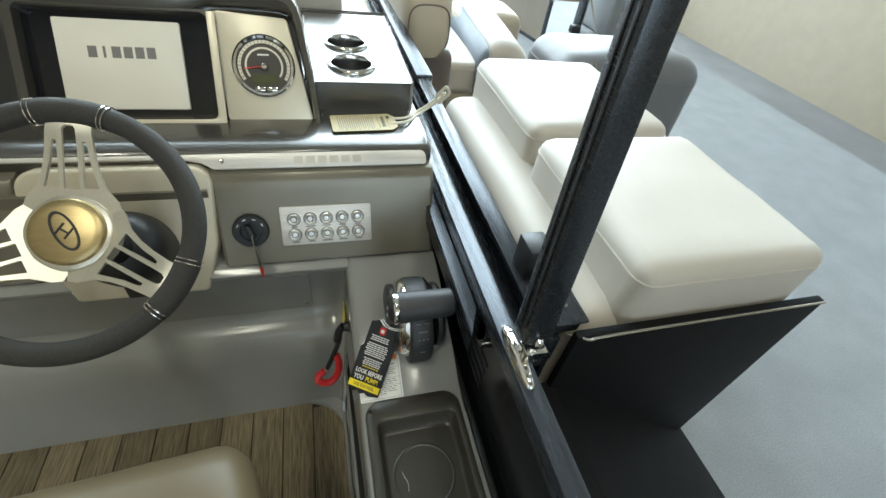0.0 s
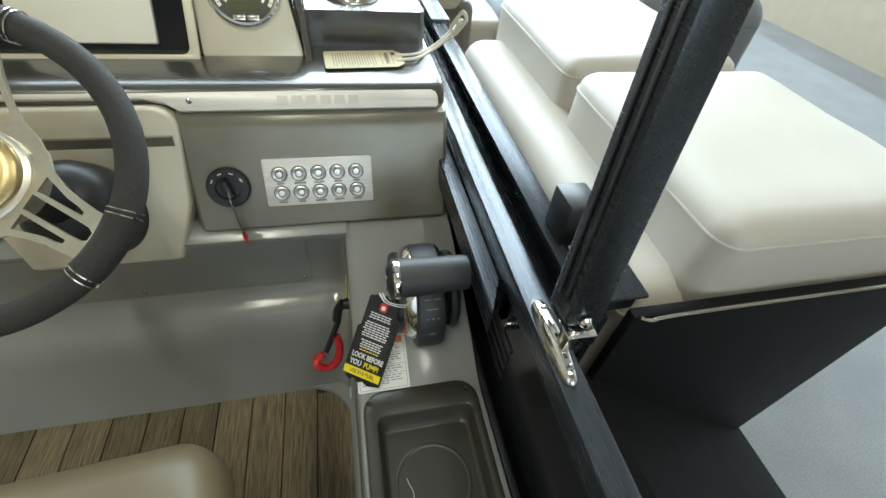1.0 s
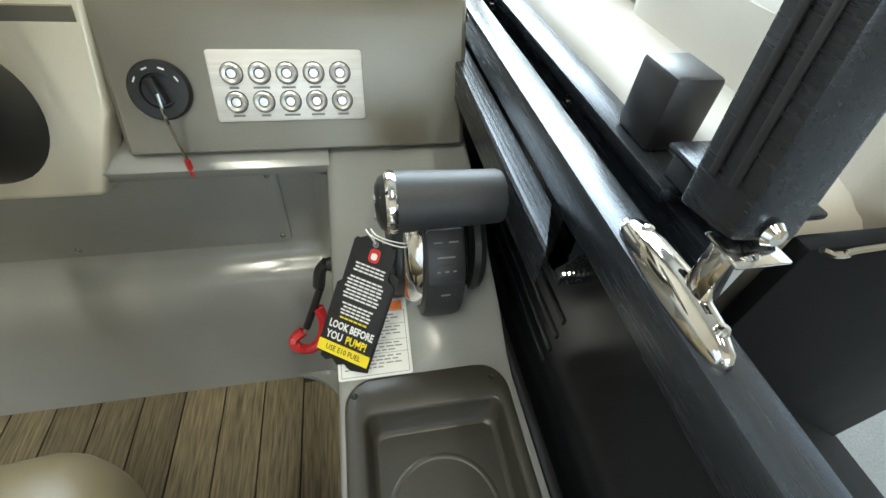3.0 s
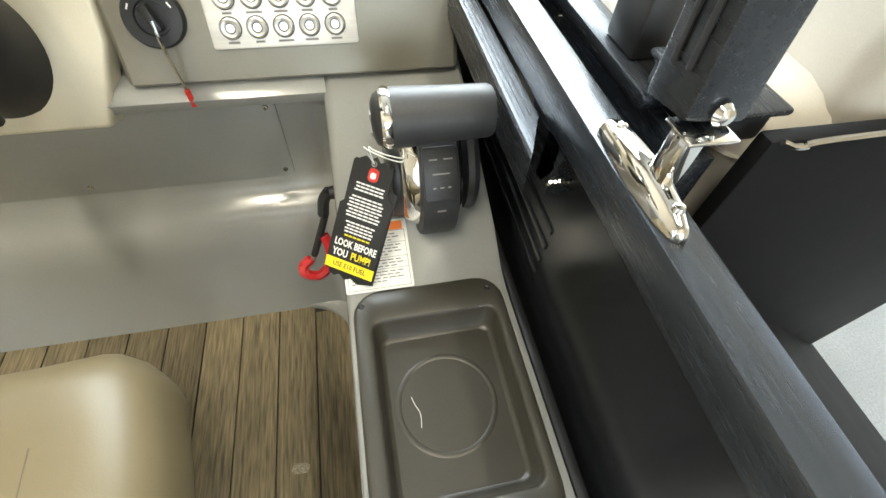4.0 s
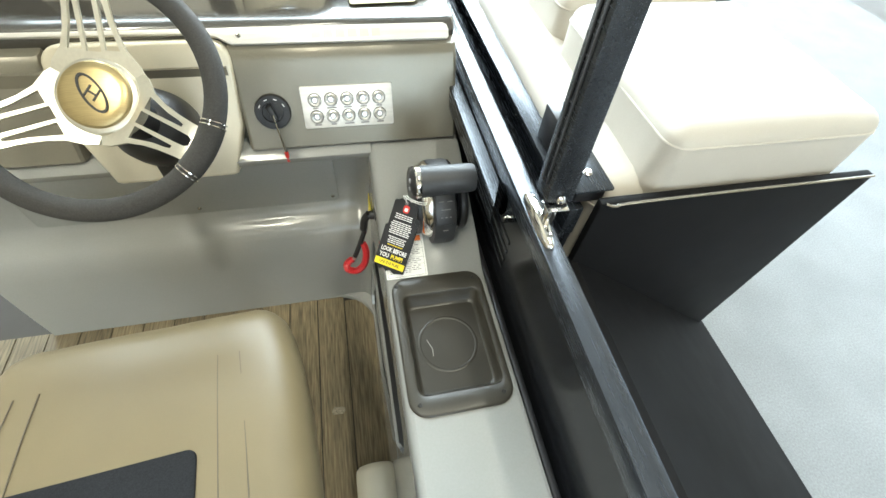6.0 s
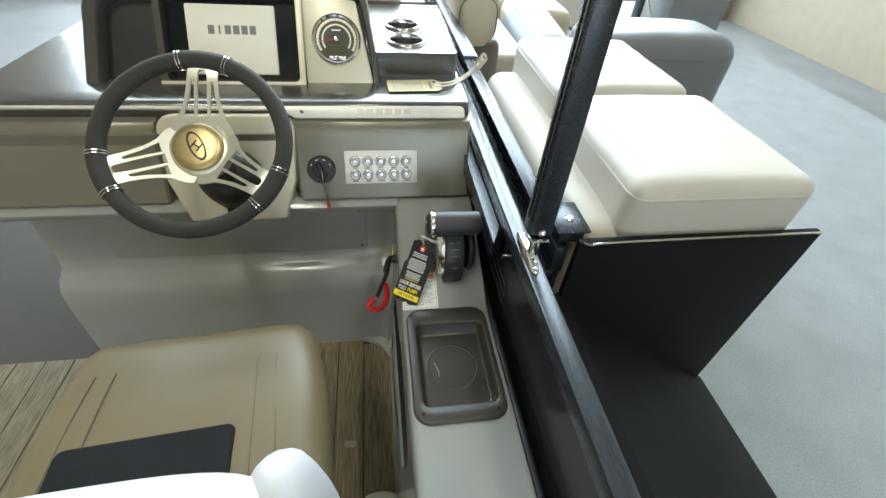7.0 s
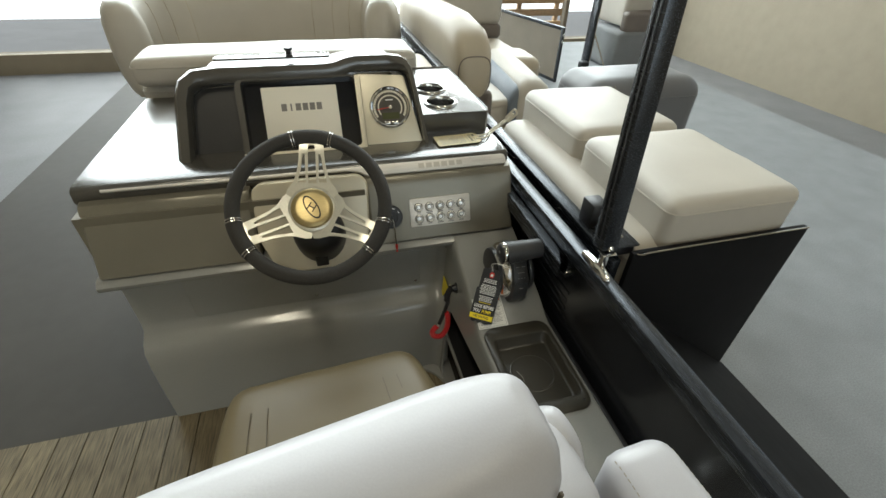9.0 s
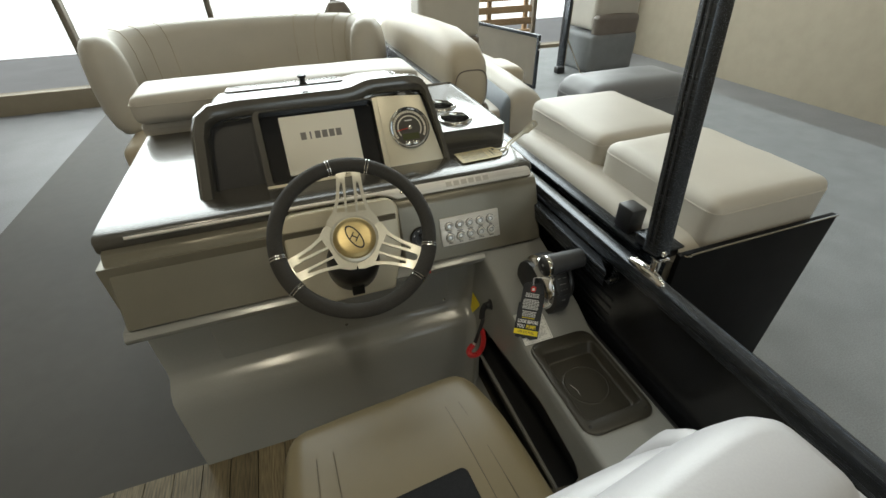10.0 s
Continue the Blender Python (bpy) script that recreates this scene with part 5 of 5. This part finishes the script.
# side gate of the neighbouring boat, standing open
gate = thing("boat_gate", (2.03, 4.25, 0.0), "taupe boat gate panel in a black frame, standing open", "gate")
ga, gb = Vector((2.087, 3.710, 0.0)), Vector((1.856, 4.955, 0.0))
GT = basis(ga, gb - ga, (0, 0, 1))
gl, gh = (gb - ga).length, 0.495
part("skin", moved(rbox(0.02, gl - 0.02, 0.02, gh - 0.02, -0.006, 0.006), GT), GATESKIN, gate, "taupe smooth gate skin")
for x0, x1, y0, y1 in ((0, 0.028, 0, gh), (gl - 0.028, gl, 0, gh), (0.028, gl - 0.028, gh - 0.028, gh), (0.028, gl - 0.028, 0, 0.028)):
    part("frame", moved(rbox(x0, x1, y0, y1, -0.014, 0.014, 0.002), GT), RAILBLACK, gate)
part("label", moved(rbox(gl * 0.53, gl * 0.62, gh - 0.125, gh - 0.055, 0.006, 0.0075), GT), BEIGE, gate)
for y in (0.36, 0.42):
    part("hinge", moved(rbox(-0.012, 0.004, y, y + 0.018, -0.01, 0.01, 0.002), GT), STEEL, gate)

far_gate = thing("boat_gate", (2.72, 4.3, 0.0), "taupe gate panel with a black edge and a prop stay", "gate")
part("skin", rbox(2.728, 2.745, 4.20, 4.29, 0.03, 0.70, 0.004), GATESKIN, far_gate)
part("frame", rbox(2.695, 2.728, 4.19, 4.30, 0.0, 0.74, 0.003), RAILBLACK, far_gate)
part("stay", tube([(2.73, 4.20, 0.34), (2.84, 4.02, 0.005)], 0.009, 8), STEEL, far_gate)
part("foot", rbox(2.60, 2.70, 4.12, 4.20, 0.0, 0.07, 0.015), BLACK, far_gate)
vinyl_seat("far_seat", "grey and white vinyl boat seat", [
    ("back", (2.98, 3.55, 4.10, 4.70, 0.40, 1.10), 0.06, VINYL), ("arm", (2.96, 3.5, 4.02, 4.14, 0.36, 0.56), 0.04, BROWN), ("seat", (2.90, 3.5, 4.0, 4.6, 0.0, 0.38), 0.04, DECKGREY)])

# pine rack against the window
rack = thing("timber_rack", (2.6, 6.2, FLOOR_Z), "pale pine slatted rack by the window", "rack")
for k in range(9):
    part("slat", rbox(2.0, 3.4, 6.2, 6.24, FLOOR_Z + 0.1 + 0.16 * k, FLOOR_Z + 0.19 + 0.16 * k, 0.004), SHELFWOOD, rack)
for x in (2.05, 2.7, 3.3):
    part("upright", rbox(x, x + 0.06, 6.24, 6.30, FLOOR_Z, FLOOR_Z + 1.7, 0.004), SHELFWOOD, rack)
column = tagged(part("pillar", rbox(1.62, 1.95, 6.0, 6.3, FLOOR_Z, 4.3, 0.01), PLASTER), "plain tan painted pillar by the window", "pillar", kind="structure")

# ---- forward seats of this boat ----
vinyl_seat("bow_lounge", "warm white vinyl lounge pad ahead of the console", [
    ("back_pad", (-0.75, 0.20, 1.385, 1.62, 0.775, 0.865), 0.030, VINYL), ("back", (-0.75, 0.17, 1.42, 1.60, 0.10, 0.78), 0.03, VINYL)])
vinyl_seat("side_cushion", "beige vinyl cushion between console and rail", [
    ("cushion", (0.06, 0.305, 1.42, 1.75, 0.60, 0.775), 0.035, BEIGE), ("base", (0.06, 0.30, 1.44, 1.75, 0.0, 0.60), 0.02, BEIGE)])


def curved_sofa():
    ob = thing("curved_sofa", (-0.3, 2.9, 0.0), "cream curved bow sofa with stitched channels", "seat")
    rows = []
    for k in range(17):
        a = radians(200 - 220 * k / 16)
        cx, cy = -0.45 + 0.72 * math.cos(a), 2.72 + 0.35 * math.sin(a)
        ring = []
        for j in range(16):
            b = 2 * math.pi * j / 16
            c, s = math.cos(b), math.sin(b)
            ring.append((cx + 0.10 * math.cos(a) * math.copysign(abs(c) ** 0.7, c), cy + 0.10 * math.sin(a) * math.copysign(abs(c) ** 0.7, c), 0.63 + 0.25 * math.copysign(abs(s) ** 0.7, s)))
        rows.append(ring)
    for first in (True, False):
        a, b = (rows[0], rows[1]) if first else (rows[-1], rows[-2])
        ca, cb = (sum((Vector(p) for p in r), Vector()) / len(r) for r in (a, b))
        out = (ca - cb).normalized()
        caps = [[tuple(ca + f * (Vector(p) - ca) + d * out) for p in a] for f, d in ((0.93, 0.030), (0.78, 0.055), (0.45, 0.072), (0.1, 0.078))]
        rows = caps[::-1] + rows if first else rows + caps
    part("back", loft(rows), VINYL, ob, smooth=60)
    rows = rows[4:-4]
    part("base", cushion(-1.15, 0.24, 2.30, 3.05, 0.0, 0.40, 0.05), BEIGE, ob, smooth=60)
    for k in (3, 4, 5, 10, 11, 12, 13):
        part("channel_seam", tube([Vector(p) + Vector((0, -0.001, 0.001)) for p in rows[k]], 0.002, 5, True), BEIGE, ob)
    return ob


curved_sofa()
far_chair = thing("swivel_chair", (0.05, 3.6, 0.0), "taupe rounded swivel chair back", "chair")
part("back", moved(lathe([(0.0, 0.0), (0.10, 0.0), (0.11, 0.20), (0.10, 0.30), (0.06, 0.36), (0.0, 0.375)], 24), pose(0.20, 3.5, 0.52) @ Matrix.Diagonal((1, 0.5, 1, 1))), BROWN, far_chair)
part("base", moved(lathe([(0.16, 0.0), (0.05, 0.03), (0.05, 0.5), (0.10, 0.52)], 24), pose(0.20, 3.5, 0.0)), BLACK, far_chair)

# ---- plank vinyl of the helm deck, last ----
for k in range(24):
    x1 = 0.1290 if k == 0 else 0.0295 - 0.0765 * (k - 1)
    x0 = x1 - (0.0965 if k == 0 else 0.0735)
    if x1 < -1.6:
        break
    y1 = 0.662 if x1 < 0.04 else 0.64
    ob = part("plank", rbox(x0, x1, -1.5, y1, -0.006, 0.0), WOODVINYL, deck, smooth=0)
scuff = rrect(-0.017, 0.012, 0.318, 0.334, 0.005, 3)
for k in range(0, len(scuff), 2):
    scuff[k] = (scuff[k][0] * 1.15, scuff[k][1] + 0.003 * math.sin(5 * k))
part("scuff_mark", prism(scuff, 0.0002, 0.0006), SCUFF, deck, "pale scuff on the plank vinyl", 0)
